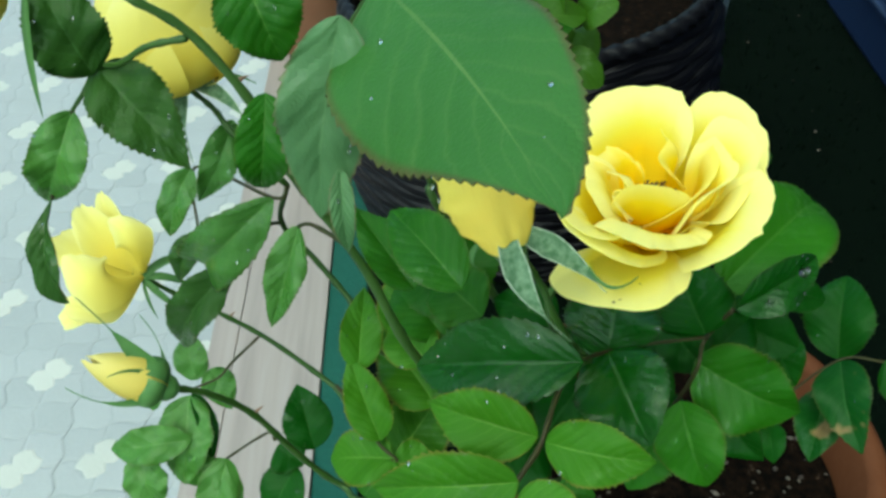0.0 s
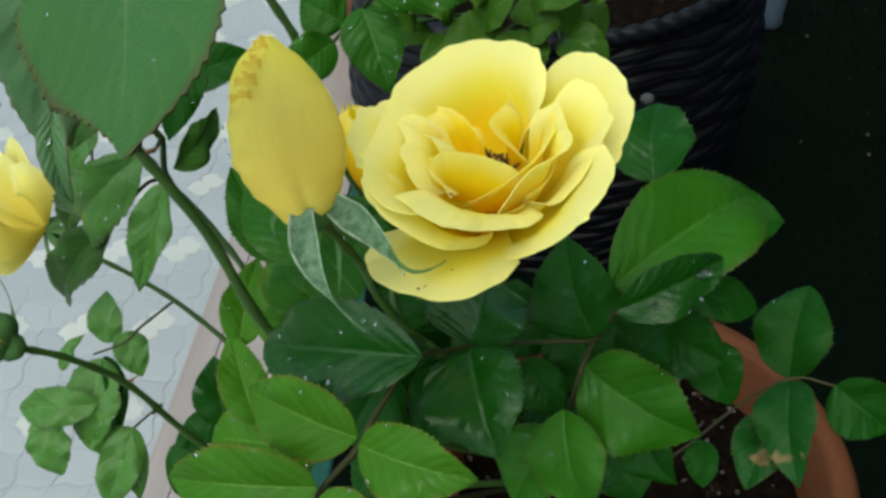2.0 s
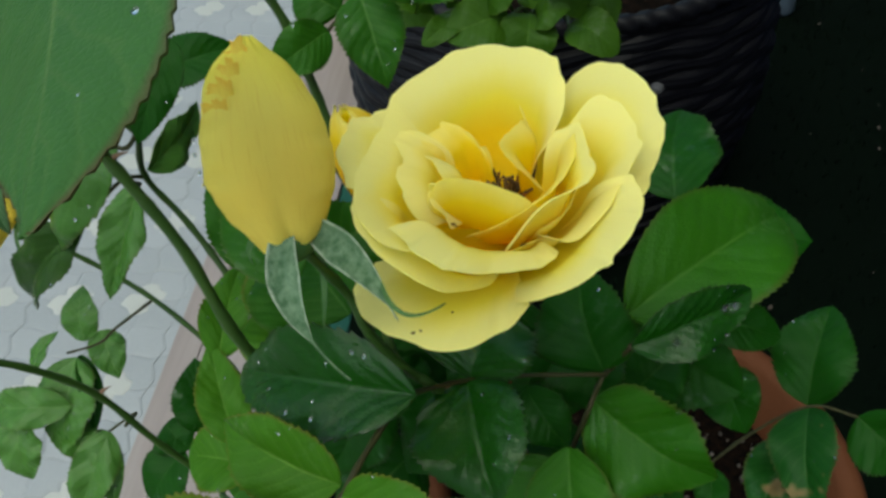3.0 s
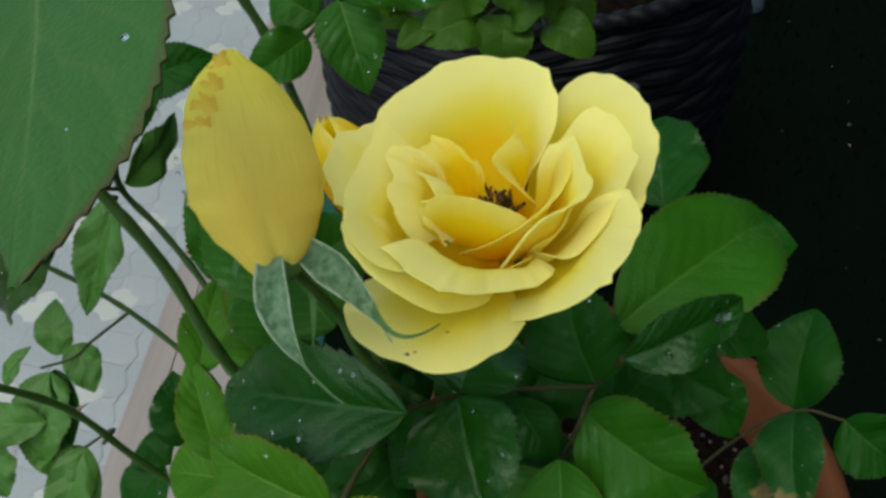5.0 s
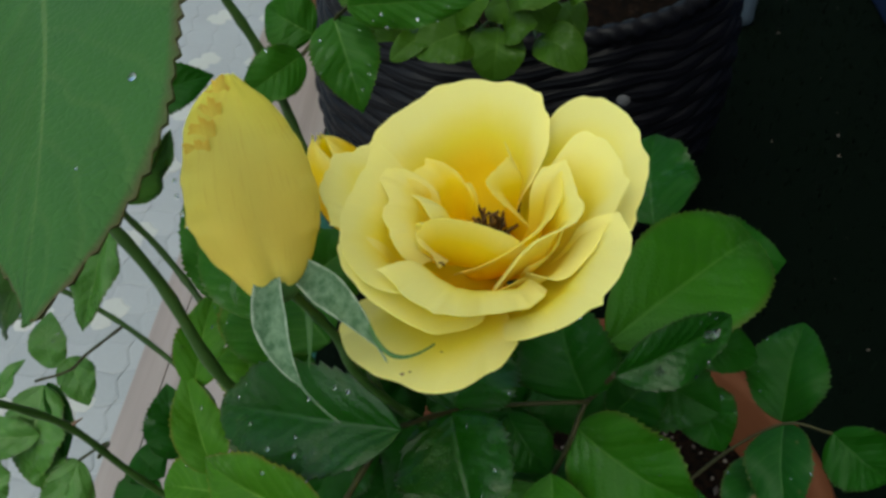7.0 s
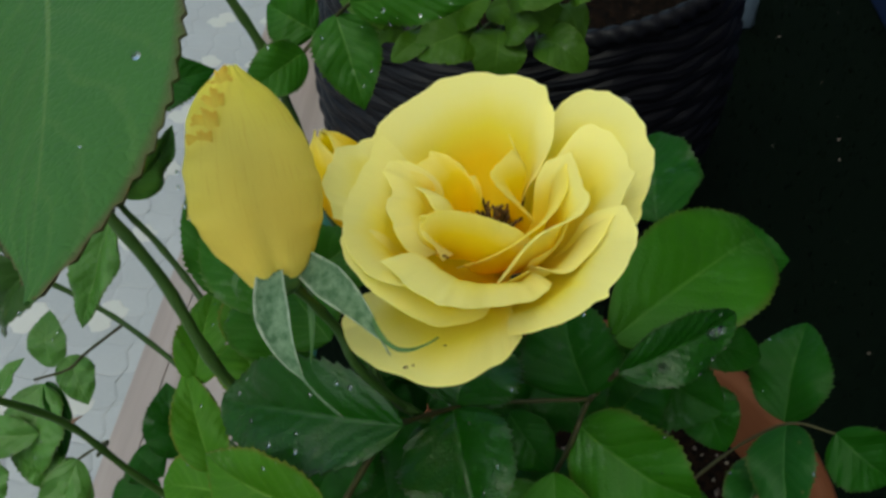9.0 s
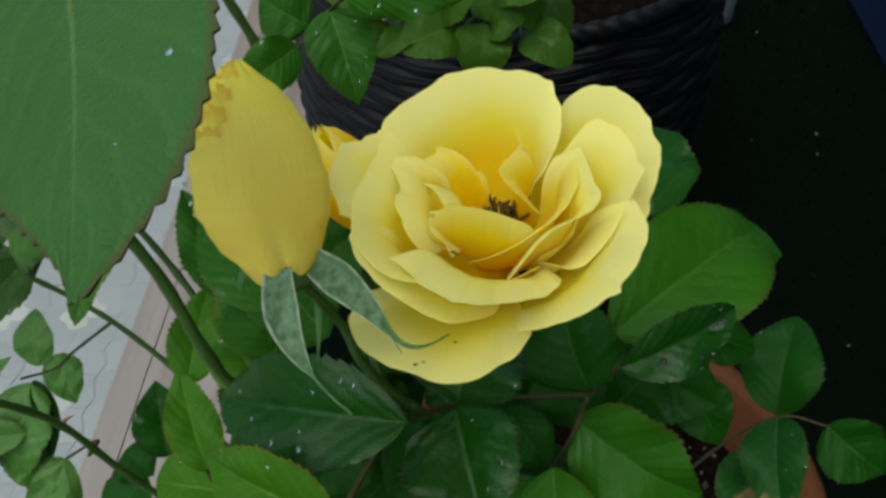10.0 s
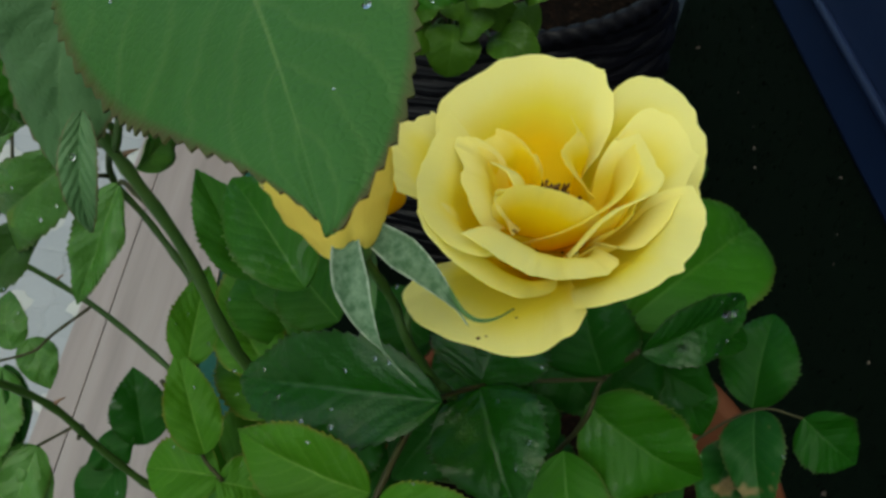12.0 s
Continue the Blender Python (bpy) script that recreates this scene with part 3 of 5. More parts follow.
# outer ring, from the back right round to the front
cup_petal(rose, (2, 7, -18), ((8.2, 23.3, 6.0), (14.3, 29.8, 9.4), (22.6, 29.6, 9.1), (28.9, 22.3, 6.6), (30.0, 13.6, 4.3), (25.3, 0.2, 1.0)), bulge=0.16, roll=0.14, ruffle=0.35)
cup_petal(rose, (2, 5, -18), ((21.6, -2.0, 7.4), (24.5, -8.5, 6.5), (19.3, -18.8, 3.4), (12.2, -19.4, -5.4), (3.7, -16.5, -13.6), (-1.1, -11.0, -16.5)), bulge=0.22, roll=0.2, ruffle=0.3, point=(0.42, 1.6))
cup_petal(rose, (-2, 7, -18), ((-32.2, 4.8, -7.2), (-35.5, 13.6, -5.4), (-32.6, 21.9, -2.8), (-26.5, 24.8, -1.5), (-22.4, 26.2, -4.5)), bulge=0.22, roll=0.12, ruffle=0.4)
cup_petal(rose, (-1, 4, -18), ((-29.2, -3.8, -0.2), (-26.8, -12.1, -1.4), (-18.6, -20.4, -2.8), (-9.7, -22.5, -5.2), (-2.5, -16.7, -9.4), (0.1, -11.2, -11.1)), bulge=0.26, roll=0.22, ruffle=0.5)
# middle ring
cup_petal(rose, (-2, 7, -17), ((-23.7, 16.3, 5.5), (-26.9, 7.4, 2.4), (-29.5, -3.0, 0.5), (-24.4, -14.0, -0.6), (-17.2, -18.6, 0.3), (-13.4, -16.8, 0.6)), bulge=0.28, roll=0.2, ruffle=0.3)
cup_petal(rose, (0, 8, -16), ((-26.2, 9.7, -1.0), (-24.6, 21.2, 2.9), (-14.8, 28.9, 9.0), (-1.9, 32.2, 12.2), (6.9, 27.8, 11.8), (9.8, 19.4, 7.7), (7.3, 10.5, 3.2)), PETAL_BACK, bulge=0.16, roll=0.12, ruffle=0.6, point=(0.72, 1.2))
cup_petal(rose, (2, 6, -16), ((10.2, 14.6, 2.9), (15.5, 17.8, 10.2), (21.0, 12.7, 12.0), (23.6, 7.4, 10.3), (20.3, -3.7, 5.7), (13.8, -11.3, -0.3), (7.5, -7.2, -4.5)), bulge=0.26, roll=0.14, ruffle=0.3, point=(0.52, 1.3))
# the rolled lip at the front
cup_petal(rose, (0, 4, -16), ((-21.4, -14.5, 1.7), (-14.4, -22.2, 3.7), (-9.3, -25.6, 3.9), (-1.5, -23.1, 1.1), (6.9, -16.2, -3.5), (10.5, -10.2, -5.6)), bulge=0.30, roll=0.32, ruffle=0.7, point=(0.38, 0.9))
cup_petal(rose, (2, 5, -15), ((8.0, 8.3, 8.0), (12.4, 6.4, 11.7), (14.3, -2.6, 12.5), (14.3, -7.0, 10.0), (6.9, -9.7, 5.8), (0.5, -12.2, -4.6)), bulge=0.30, roll=0.16, ruffle=0.3, point=(0.58, 1.2))
# heart
cup_petal(rose, (1, 6, -16), ((6.9, -6.3, -3.6), (11.0, -6.6, 1.7), (13.2, -1.9, 6.2), (11.2, 7.0, 6.6)), PETAL_IN, bulge=0.28, roll=0.03, ruffle=0.3)
cup_petal(rose, (0, 5, -17), ((-14.8, -10.6, -3.1), (-7.7, -14.6, -3.0), (-0.4, -13.0, -4.4), (6.5, -7.7, -5.0)), PETAL_IN, bulge=0.30, roll=0.03, ruffle=0.3)
cup_petal(rose, (2, 5, -14), ((12.0, 5.5, 10.8), (10.1, -4.9, 8.9), (5.0, -8.2, 4.4), (-1.6, -8.0, -2.2), (-7.4, -5.5, -8.0)), PETAL_IN, bulge=0.34, roll=0.18, ruffle=0.35)
cup_petal(rose, (0, 6, -14), ((-14.7, -4.7, -0.0), (-12.0, -6.3, 6.8), (-5.6, -6.4, 7.2), (2.3, -6.8, 5.0), (7.1, -4.7, -0.6)), PETAL_IN, bulge=0.36, roll=0.0, ruffle=0.15)
cup_petal(rose, (-2, 7, -14), ((-15.1, -7.8, -4.5), (-19.2, -4.9, 1.2), (-21.3, 2.8, 3.3), (-21.6, 9.4, 4.2), (-15.7, 10.1, 3.4)), bulge=0.16, roll=0.2, ruffle=0.6)
cup_petal(rose, (-2, 8, -13), ((-20.8, 8.5, 3.3), (-16.5, 10.2, 3.5), (-12.9, 12.5, 4.2), (-9.0, 13.2, 3.4), (-6.3, 11.3, 1.4), (-3.6, 11.0, -1.7)), PETAL_IN, bulge=0.12, roll=0.2, ruffle=0.8)
cup_petal(rose, (-2, 6, -13), ((-9.7, -6.1, -5.8), (-14.0, -5.0, 1.0), (-15.2, -4.3, 3.1), (-11.9, -5.7, 5.9), (-12.8, -3.1, 7.1), (-16.3, 0.6, 6.7)), bulge=0.12, roll=0.2, ruffle=0.7)
cup_petal(rose, (7, 10, -14), ((7.2, 4.8, -3.8), (1.5, 4.1, 2.6), (-2.1, 3.9, 6.8), (-0.7, 6.9, 8.3), (2.1, 10.7, 7.7), (1.2, 18.0, 6.6)), PETAL_IN, bulge=0.10, roll=0.2, ruffle=0.5)
for i in range(46):
    a, r = RNG.uniform(0, 6.28), RNG.uniform(0.5, 5.5) / 1000
    foot = np.array((0.0002, 0.0085, -0.0155))
    head = np.array((0.0006 + 1.1 * r * math.cos(a), 0.0085 + 0.75 * r * math.sin(a), -0.0068 + RNG.uniform(-0.0014, 0.0014)))
    me, _ = tube("stamen", [foot, (foot + head) / 2 + (0, 0, 0.001), head, head + (RNG.uniform(-0.0008, 0.0008), 0.0003, 0.0004)], 0.00018, 0.00042, ANTHER, 5, 2)
    part("stamen", me, rose)

# brown flecks on the petals
for spot, size in (((-9.6, -5.6, -4.8), 0.42), ((-9.0, -5.5, -5.4), 0.30), ((-15.0, -23.7, -16.25), 0.50), ((-13.7, -23.5, -15.65), 0.32), ((-8.2, -20.0, -13.65), 0.28)):
    ring = [(size * (1.3 * math.cos(a) + 0.2 * math.cos(3 * a)), size * 0.7 * math.sin(a), 0.0) for a in np.linspace(0, 2 * math.pi, 9)[:-1]]
    fleck = np.array(ring + [(0, 0, 0.22 * size), (0, 0, -0.2 * size)]) + spot
    fleck = part("fleck", mesh_of("fleck", [tuple(q / 1000) for q in fleck], [(i, (i + 1) % 8, 8) for i in range(8)] + [((i + 1) % 8, i, 9) for i in range(8)], ANTHER), rose, "tiny brown fleck")

FLOWERS = {}


def bud(name, label, base, tip, cup_len, cup_r):
    ob = calyx(base, tip, cup_len, cup_r, name, label)
    m = up_frame(base, tip)
    m[:3, 3] = base
    FLOWERS[ob.name] = m
    return ob


def sepal(owner, base, bend, tip, normal, width, mat=CALYX, cup=0.35, **more):
    """A pointed green sepal, given where it stands in the place."""
    m = FLOWERS[owner.name]
    turn = m[:3, :3].T
    b, c, t = (turn @ (np.array(x) - m[:3, 3]) * 1000 for x in (base, bend, tip))
    return petal(owner, None, b, c, t, turn @ np.array(normal), width, mat, cup=cup, roll=0.0, ruffle=0.05, name="sepal", lance=True, **more)


def wpetal(owner, base, bend, tip, inward, width, **more):
    """A petal of a bud, given where it stands in the place."""
    m = FLOWERS[owner.name]
    turn = m[:3, :3].T
    b, c, t = (turn @ (np.array(x) - m[:3, 3]) * 1000 for x in (base, bend, tip))
    return petal(owner, None, b, c, t, turn @ np.array(inward), width, PETAL_BUD, ruffle=0.05, **more)


EYE3 = np.eye(4)
# the large faded bud beside the open rose
old = bud("faded_rose", "old yellow bud, tanned and crinkled at its tip", (0.0219, 0.1804, 0.6557), (0.0101, 0.2072, 0.6838), 0.006, 0.0045)
shell_petal(old, EYE3, 180, 230, 0.0380, 0.0116, PETAL_OLD, out=0.56, belly=0.86, full=0.56)
shell_petal(old, EYE3, -95, 170, 0.0394, 0.0117, PETAL_OLD, out=0.58, belly=0.86, full=0.56)
shell_petal(old, EYE3, 105, 170, 0.0399, 0.0111, PETAL_OLD, out=0.52, belly=0.86, full=0.56)
folded_petal(old, 42.3, ((0.0, -5.7), (0.055, -7.0), (0.144, -9.6), (0.27, -12.2), (0.39, -13.3), (0.55, -12.8), (0.68, -11.5), (0.83, -9.5), (0.92, -6.8), (1.0, -1.5)),
             ((0.0, 6.1), (0.05, 7.6), (0.2, 10.1), (0.33, 11.6), (0.55, 11.3), (0.74, 9.2), (0.91, 5.0), (1.0, 1.3)), 0.66, PETAL_OLD, notch=3.1, crinkle=0.55)
for foot, rim in (((5.6, -6.0, 24.5), ((4.0, -10.2, 25.5), (5.6, -9.6, 29.0), (6.9, -7.4, 31.0), (7.6, -4.6, 29.5))), ((5.5, -4.6, 28.5), ((3.6, -8.8, 30.0), (5.4, -7.6, 33.5), (6.8, -5.2, 34.5), (7.2, -2.8, 32.5))),
                  ((4.8, -3.4, 32.5), ((3.0, -6.8, 34.0), (4.8, -5.4, 37.0), (5.8, -2.8, 37.5), (6.0, -1.0, 36.0))), ((3.0, -2.0, 36.0), ((1.6, -4.2, 38.0), (3.2, -2.8, 40.8), (3.9, -0.4, 41.6), (3.8, 1.0, 39.8)))):
    cup_petal(old, foot, rim, PETAL_DRY, bulge=0.10, roll=0.0, ruffle=0.45)
for z, w in ((10.2, -9.5), (13.0, -11.0), (16.2, -13.2), (18.5, -13.5), (22.2, -13.9), (7.4, -8.2), (25.0, -13.5)):
    spot = np.array(FLOWERS[old.name])[:3, :3] @ np.array((1.4 + 0.1 * z % 1, w, z)) / 1000 + FLOWERS[old.name][:3, 3]
    DROPS.append((spot, np.array((-0.5, -0.7, 0.5)), 0.0005))
sepal(old, (0.0209, 0.1789, 0.6606), (0.0229, 0.1626, 0.6559), (0.0357, 0.1599, 0.6446), (-0.12, -0.76, 0.64), 7.80, SEPAL, tail=0.30)
sepal(old, (0.0257, 0.1839, 0.6590), (0.0378, 0.1753, 0.6587), (0.0441, 0.1665, 0.6552), (0.12, -0.70, 0.70), 7.41, SEPAL, tail=0.12)
sepal(old, (0.0405, 0.1720, 0.6587), (0.0444, 0.1633, 0.6544), (0.0523, 0.1694, 0.6568), (-0.00, -0.71, 0.71), 1.39, CALYX)
sepal(old, (0.0254, 0.1868, 0.6543), (0.0277, 0.1843, 0.6472), (0.0273, 0.1770, 0.6379), (-0.62, -0.61, 0.49), 3.70, CALYX)
sepal(old, (0.0140, 0.1847, 0.6552), (0.0112, 0.1838, 0.6526), (0.0126, 0.1823, 0.6494), (-0.50, -0.73, 0.48), 2.78, CALYX)

# a bud that stands behind the open rose, only its tip in sight
hidden = bud("rose_bud", "deep yellow pointed rose bud half hidden behind the open rose", (0.0300, 0.2620, 0.5960), (0.0156, 0.2560, 0.6352), 0.006, 0.0042)
for turn, span, out, ln in ((180, 200, 0.9, 0.040), (70, 180, 0.95, 0.041), (-60, 190, 1.0, 0.042)):
    shell_petal(hidden, EYE3, turn, span, ln, 0.0105, PETAL_IN, 0.0, 0.0, 0.70, out)

# the half-open rose out over the paving
half = bud("half_open_rose", "half-open lemon yellow rose on a thin stem", (-0.1274, 0.3072, 0.5273), (-0.1600, 0.3060, 0.5415), 0.006, 0.0042)
wpetal(half, (-0.1288, 0.3039, 0.5314), (-0.1525, 0.3130, 0.5269), (-0.1657, 0.3132, 0.5451), (0.37, -0.59, 0.72), 27.05, cup=0.35, roll=0.1)
wpetal(half, (-0.1288, 0.3039, 0.5314), (-0.1404, 0.3202, 0.5440), (-0.1467, 0.3295, 0.5562), (-0.37, -0.59, 0.71), 15.33, cup=0.45, roll=0.1, point=0.06)
wpetal(half, (-0.1288, 0.3039, 0.5314), (-0.1475, 0.3149, 0.5424), (-0.1544, 0.3213, 0.5553), (0.13, -0.63, 0.76), 19.84, cup=0.4, roll=0.1, point=0.05)
wpetal(half, (-0.1285, 0.3015, 0.5322), (-0.1497, 0.2895, 0.5260), (-0.1608, 0.2823, 0.5223), (0.12, -0.23, 0.97), 18.04, cup=0.2, roll=0.15)
wpetal(half, (-0.1267, 0.3004, 0.5347), (-0.1206, 0.2929, 0.5617), (-0.1379, 0.3098, 0.5579), (0.13, 0.67, -0.73), 18.04, cup=0.65, roll=-0.1)
wpetal(half, (-0.1264, 0.2993, 0.5351), (-0.1312, 0.2678, 0.5519), (-0.1521, 0.2918, 0.5542), (-0.13, 0.48, -0.87), 25.26, cup=0.6, roll=-0.1)
wpetal(half, (-0.1270, 0.3005, 0.5334), (-0.1394, 0.2838, 0.5298), (-0.1573, 0.2849, 0.5315), (-0.13, 0.38, -0.91), 19.84, cup=0.4, roll=0.0)
sepal(half, (-0.1257, 0.2985, 0.5338), (-0.1157, 0.3065, 0.5405), (-0.1083, 0.3115, 0.5330), (-0.00, -0.71, 0.71), 6.6)
sepal(half, (-0.1257, 0.2985, 0.5338), (-0.1146, 0.3012, 0.5343), (-0.1062, 0.3027, 0.5228), (-0.00, -0.71, 0.71), 5.8)
sepal(half, (-0.1257, 0.2985, 0.5338), (-0.1180, 0.2925, 0.5278), (-0.1106, 0.2937, 0.5168), (-0.00, -0.71, 0.71), 5.2)
sepal(half, (-0.1257, 0.2985, 0.5338), (-0.1234, 0.2894, 0.5283), (-0.1206, 0.2888, 0.5181), (-0.00, -0.71, 0.71), 2.71)

# the small bud in its green sepals
small = bud("rose_bud", "small yellow rose bud wrapped in green sepals", (-0.0913, 0.2117, 0.5645), (-0.1149, 0.2136, 0.5781), 0.011, 0.0050)
for turn, span, out, ln in ((180, 200, 0.9, 0.028), (70, 180, 0.95, 0.029), (-60, 190, 1.0, 0.030)):
    shell_petal(small, EYE3, turn, span, ln, 0.0090, PETAL_TIGHT, 0.0, 0.0, 0.62, out * 0.92)
for turn, ln in ((-20, 0.017), (62, 0.020), (-95, 0.022), (150, 0.018)):
    shell_petal(small, EYE3, turn, 78, ln, 0.0088, CALYX, 0.0, 0.0, 0.62, 1.0, 0.8, name="sepal")
sepal(small, (-0.0903, 0.2106, 0.5659), (-0.1027, 0.2177, 0.5817), (-0.1165, 0.2232, 0.5981), (-0.00, -0.71, 0.71), 9.0, tail=0.35)
sepal(small, (-0.0900, 0.2099, 0.5667), (-0.0960, 0.2121, 0.5793), (-0.1058, 0.2038, 0.5811), (-0.00, -0.71, 0.71), 2.4)
sepal(small, (-0.0905, 0.2112, 0.5651), (-0.1041, 0.1975, 0.5663), (-0.1199, 0.2020, 0.5773), (-0.00, -0.71, 0.71), 3.6, tail=0.3)
sepal(small, (-0.0924, 0.2144, 0.5641), (-0.0929, 0.2258, 0.5718), (-0.1012, 0.2307, 0.5816), (-0.00, -0.71, 0.71), 2.2, tail=0.5)

# the rose high on the long cane, seen from below
high = bud("cupped_rose", "cupped yellow rose above its green calyx", (-0.0867, 0.2869, 0.6425), (-0.0928, 0.2922, 0.6841), 0.006, 0.0045)
for turn, span, out, opened, ln in ((180, 180, 0.85, 0.0, 0.050), (80, 170, 0.93, 0.05, 0.051), (-80, 170, 0.95, 0.10, 0.046), (25, 150, 1.0, 0.10, 0.044), (-50, 140, 1.05, 0.16, 0.036), (105, 120, 1.06, 0.35, 0.034)):
    shell_petal(high, EYE3, turn, span, ln, 0.0235, PETAL_BUD, opened, 0.0, 0.50, out, 0.5)
sepal(high, (-0.0814, 0.2808, 0.6458), (-0.0697, 0.2754, 0.6473), (-0.0615, 0.2677, 0.6400), (0.10, -0.85, 0.50), 9.0, SEPAL)
sepal(high, (-0.0841, 0.2795, 0.6449), (-0.0830, 0.2701, 0.6396), (-0.0791, 0.2591, 0.6278), (0.00, -0.90, 0.40), 8.0, SEPAL, tail=0.35)
sepal(high, (-0.0853, 0.2807, 0.6437), (-0.0874, 0.2745, 0.6391), (-0.0902, 0.2678, 0.6307), (-0.30, -0.85, 0.40), 3.2)
sepal(high, (-0.0791, 0.2800, 0.6472), (-0.0681, 0.2814, 0.6506), (-0.0579, 0.2802, 0.6446), (0.10, -0.85, 0.50), 2.6)
# a bloom at the edge of the bush
edge_bloom = bud("drooping_rose", "deep yellow rose hanging at the edge of the bush", (-0.1125, 0.2312, 0.7123), (-0.1204, 0.2206, 0.7005), 0.006, 0.0045)
for turn, span, out in ((180, 190, 0.92), (60, 180, 0.96), (-50, 190, 1.0)):
    shell_petal(edge_bloom, EYE3, turn, span, 0.024, 0.010, PETAL_BUD, 0.1, 0.0, 0.62, out)
sepal(edge_bloom, (-0.1021, 0.2301, 0.7057), (-0.1042, 0.2229, 0.6919), (-0.1034, 0.2183, 0.6749), (-0.00, -0.71, 0.71), 3.71)

# the nearest leaf, with a red-brown serrated margin
leaf("lead", (-0.0090, 0.1910, 0.7262), (0.0208, 0.1117, 0.7277), (-0.49, -0.16, 0.86), 0.0438, fold=-0.05, wet=5, teeth=32, droop=0.0, saws=0.045, uneven=0.15, shape=(0.60, 0.75), far_side=(0.70, 1.45), crumple=0.012)
cane(0.00097, 0.00064, (-0.0335, 0.2197, 0.6420), (-0.0262, 0.2125, 0.6700), (-0.0189, 0.2060, 0.7024), (-0.0090, 0.1925, 0.7256))


# ---- leaves and canes, each where it grows ----
leaf("fresh", (0.0309, 0.1631, 0.5995), (-0.0013, 0.1765, 0.5991), (-0.32, -0.68, 0.66), 0.0204, fold=0.49, wet=2)
leaf("fresh", (0.0324, 0.1585, 0.6034), (0.0610, 0.1489, 0.6062), (-0.30, -0.62, 0.73), 0.0178, fold=0.54, wet=3)
leaf("fresh", (0.0239, 0.1472, 0.6015), (-0.0171, 0.1517, 0.5921), (-0.24, -0.77, 0.60), 0.0215, fold=0.49, wet=2)
leaf("fresh", (0.0235, 0.1438, 0.5988), (0.0414, 0.1345, 0.6008), (-0.28, -0.28, 0.92), 0.0136, fold=0.54, wet=4)
leaf("sheen", (0.0457, 0.1824, 0.6090), (-0.0052, 0.2007, 0.5872), (-0.52, -0.51, 0.69), 0.0266, fold=0.62, wet=9)
leaf("sheen", (0.0569, 0.1970, 0.5960), (0.0661, 0.1683, 0.5872), (-0.36, -0.37, 0.86), 0.0292, fold=0.54, wet=3)
leaf("sheen", (0.0574, 0.1989, 0.5949), (0.0612, 0.2145, 0.6097), (-0.29, -0.62, 0.73), 0.0308, fold=0.44, wet=3)
leaf("shade", (0.0914, 0.2097, 0.5756), (0.1255, 0.1934, 0.5654), (-0.26, -0.83, 0.50), 0.0316, fold=0.49, wet=2)
leaf("shade", (0.0855, 0.1994, 0.5670), (0.0932, 0.1779, 0.5470), (-0.33, -0.70, 0.63), 0.0232, fold=0.54, wet=2)
leaf("deep", (0.0920, 0.2092, 0.5900), (0.0819, 0.2272, 0.6119), (-0.33, -0.80, 0.51), 0.0270, fold=0.54, wet=1)
leaf("shade", (0.0969, 0.2197, 0.6002), (0.1445, 0.2636, 0.6040), (0.19, -0.27, 0.94), 0.0351, fold=0.34, wet=0, saws=0.06, shape=(0.56, 0.75), teeth=26)
leaf("sheen", (0.0958, 0.2017, 0.6098), (0.1259, 0.2185, 0.6153), (0.30, -0.74, 0.60), 0.0158, fold=0.69, wet=9)
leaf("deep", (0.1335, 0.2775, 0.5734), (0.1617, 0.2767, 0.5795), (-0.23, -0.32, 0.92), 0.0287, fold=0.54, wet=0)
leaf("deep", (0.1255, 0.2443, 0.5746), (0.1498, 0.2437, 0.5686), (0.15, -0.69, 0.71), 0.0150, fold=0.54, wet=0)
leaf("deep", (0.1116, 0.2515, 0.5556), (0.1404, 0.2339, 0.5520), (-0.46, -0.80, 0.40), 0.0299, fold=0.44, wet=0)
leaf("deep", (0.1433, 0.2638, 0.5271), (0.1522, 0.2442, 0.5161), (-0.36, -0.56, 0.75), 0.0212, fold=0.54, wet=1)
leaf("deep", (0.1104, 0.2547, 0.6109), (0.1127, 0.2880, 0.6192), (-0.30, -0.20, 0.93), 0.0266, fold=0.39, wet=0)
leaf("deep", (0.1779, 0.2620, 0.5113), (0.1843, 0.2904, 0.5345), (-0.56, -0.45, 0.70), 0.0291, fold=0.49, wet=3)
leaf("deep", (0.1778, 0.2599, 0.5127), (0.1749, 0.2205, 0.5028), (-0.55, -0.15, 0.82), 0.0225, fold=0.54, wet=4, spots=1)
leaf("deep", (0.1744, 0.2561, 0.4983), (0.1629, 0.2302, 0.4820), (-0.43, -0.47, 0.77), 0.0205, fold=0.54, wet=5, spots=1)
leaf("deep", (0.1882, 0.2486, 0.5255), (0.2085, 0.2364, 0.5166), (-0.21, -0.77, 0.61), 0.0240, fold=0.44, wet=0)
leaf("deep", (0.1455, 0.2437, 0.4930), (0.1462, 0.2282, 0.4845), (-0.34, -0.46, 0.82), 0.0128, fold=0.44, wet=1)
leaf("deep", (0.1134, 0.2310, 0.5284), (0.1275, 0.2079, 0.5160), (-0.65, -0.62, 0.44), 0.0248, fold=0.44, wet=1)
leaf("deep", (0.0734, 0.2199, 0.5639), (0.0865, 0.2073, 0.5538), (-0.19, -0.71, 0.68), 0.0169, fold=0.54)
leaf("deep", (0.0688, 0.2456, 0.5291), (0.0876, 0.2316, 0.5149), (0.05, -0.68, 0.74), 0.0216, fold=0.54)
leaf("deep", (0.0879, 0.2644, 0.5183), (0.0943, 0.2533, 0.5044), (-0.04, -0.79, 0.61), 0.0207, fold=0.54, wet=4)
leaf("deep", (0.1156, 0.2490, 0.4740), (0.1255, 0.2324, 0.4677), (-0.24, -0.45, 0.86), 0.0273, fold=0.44)
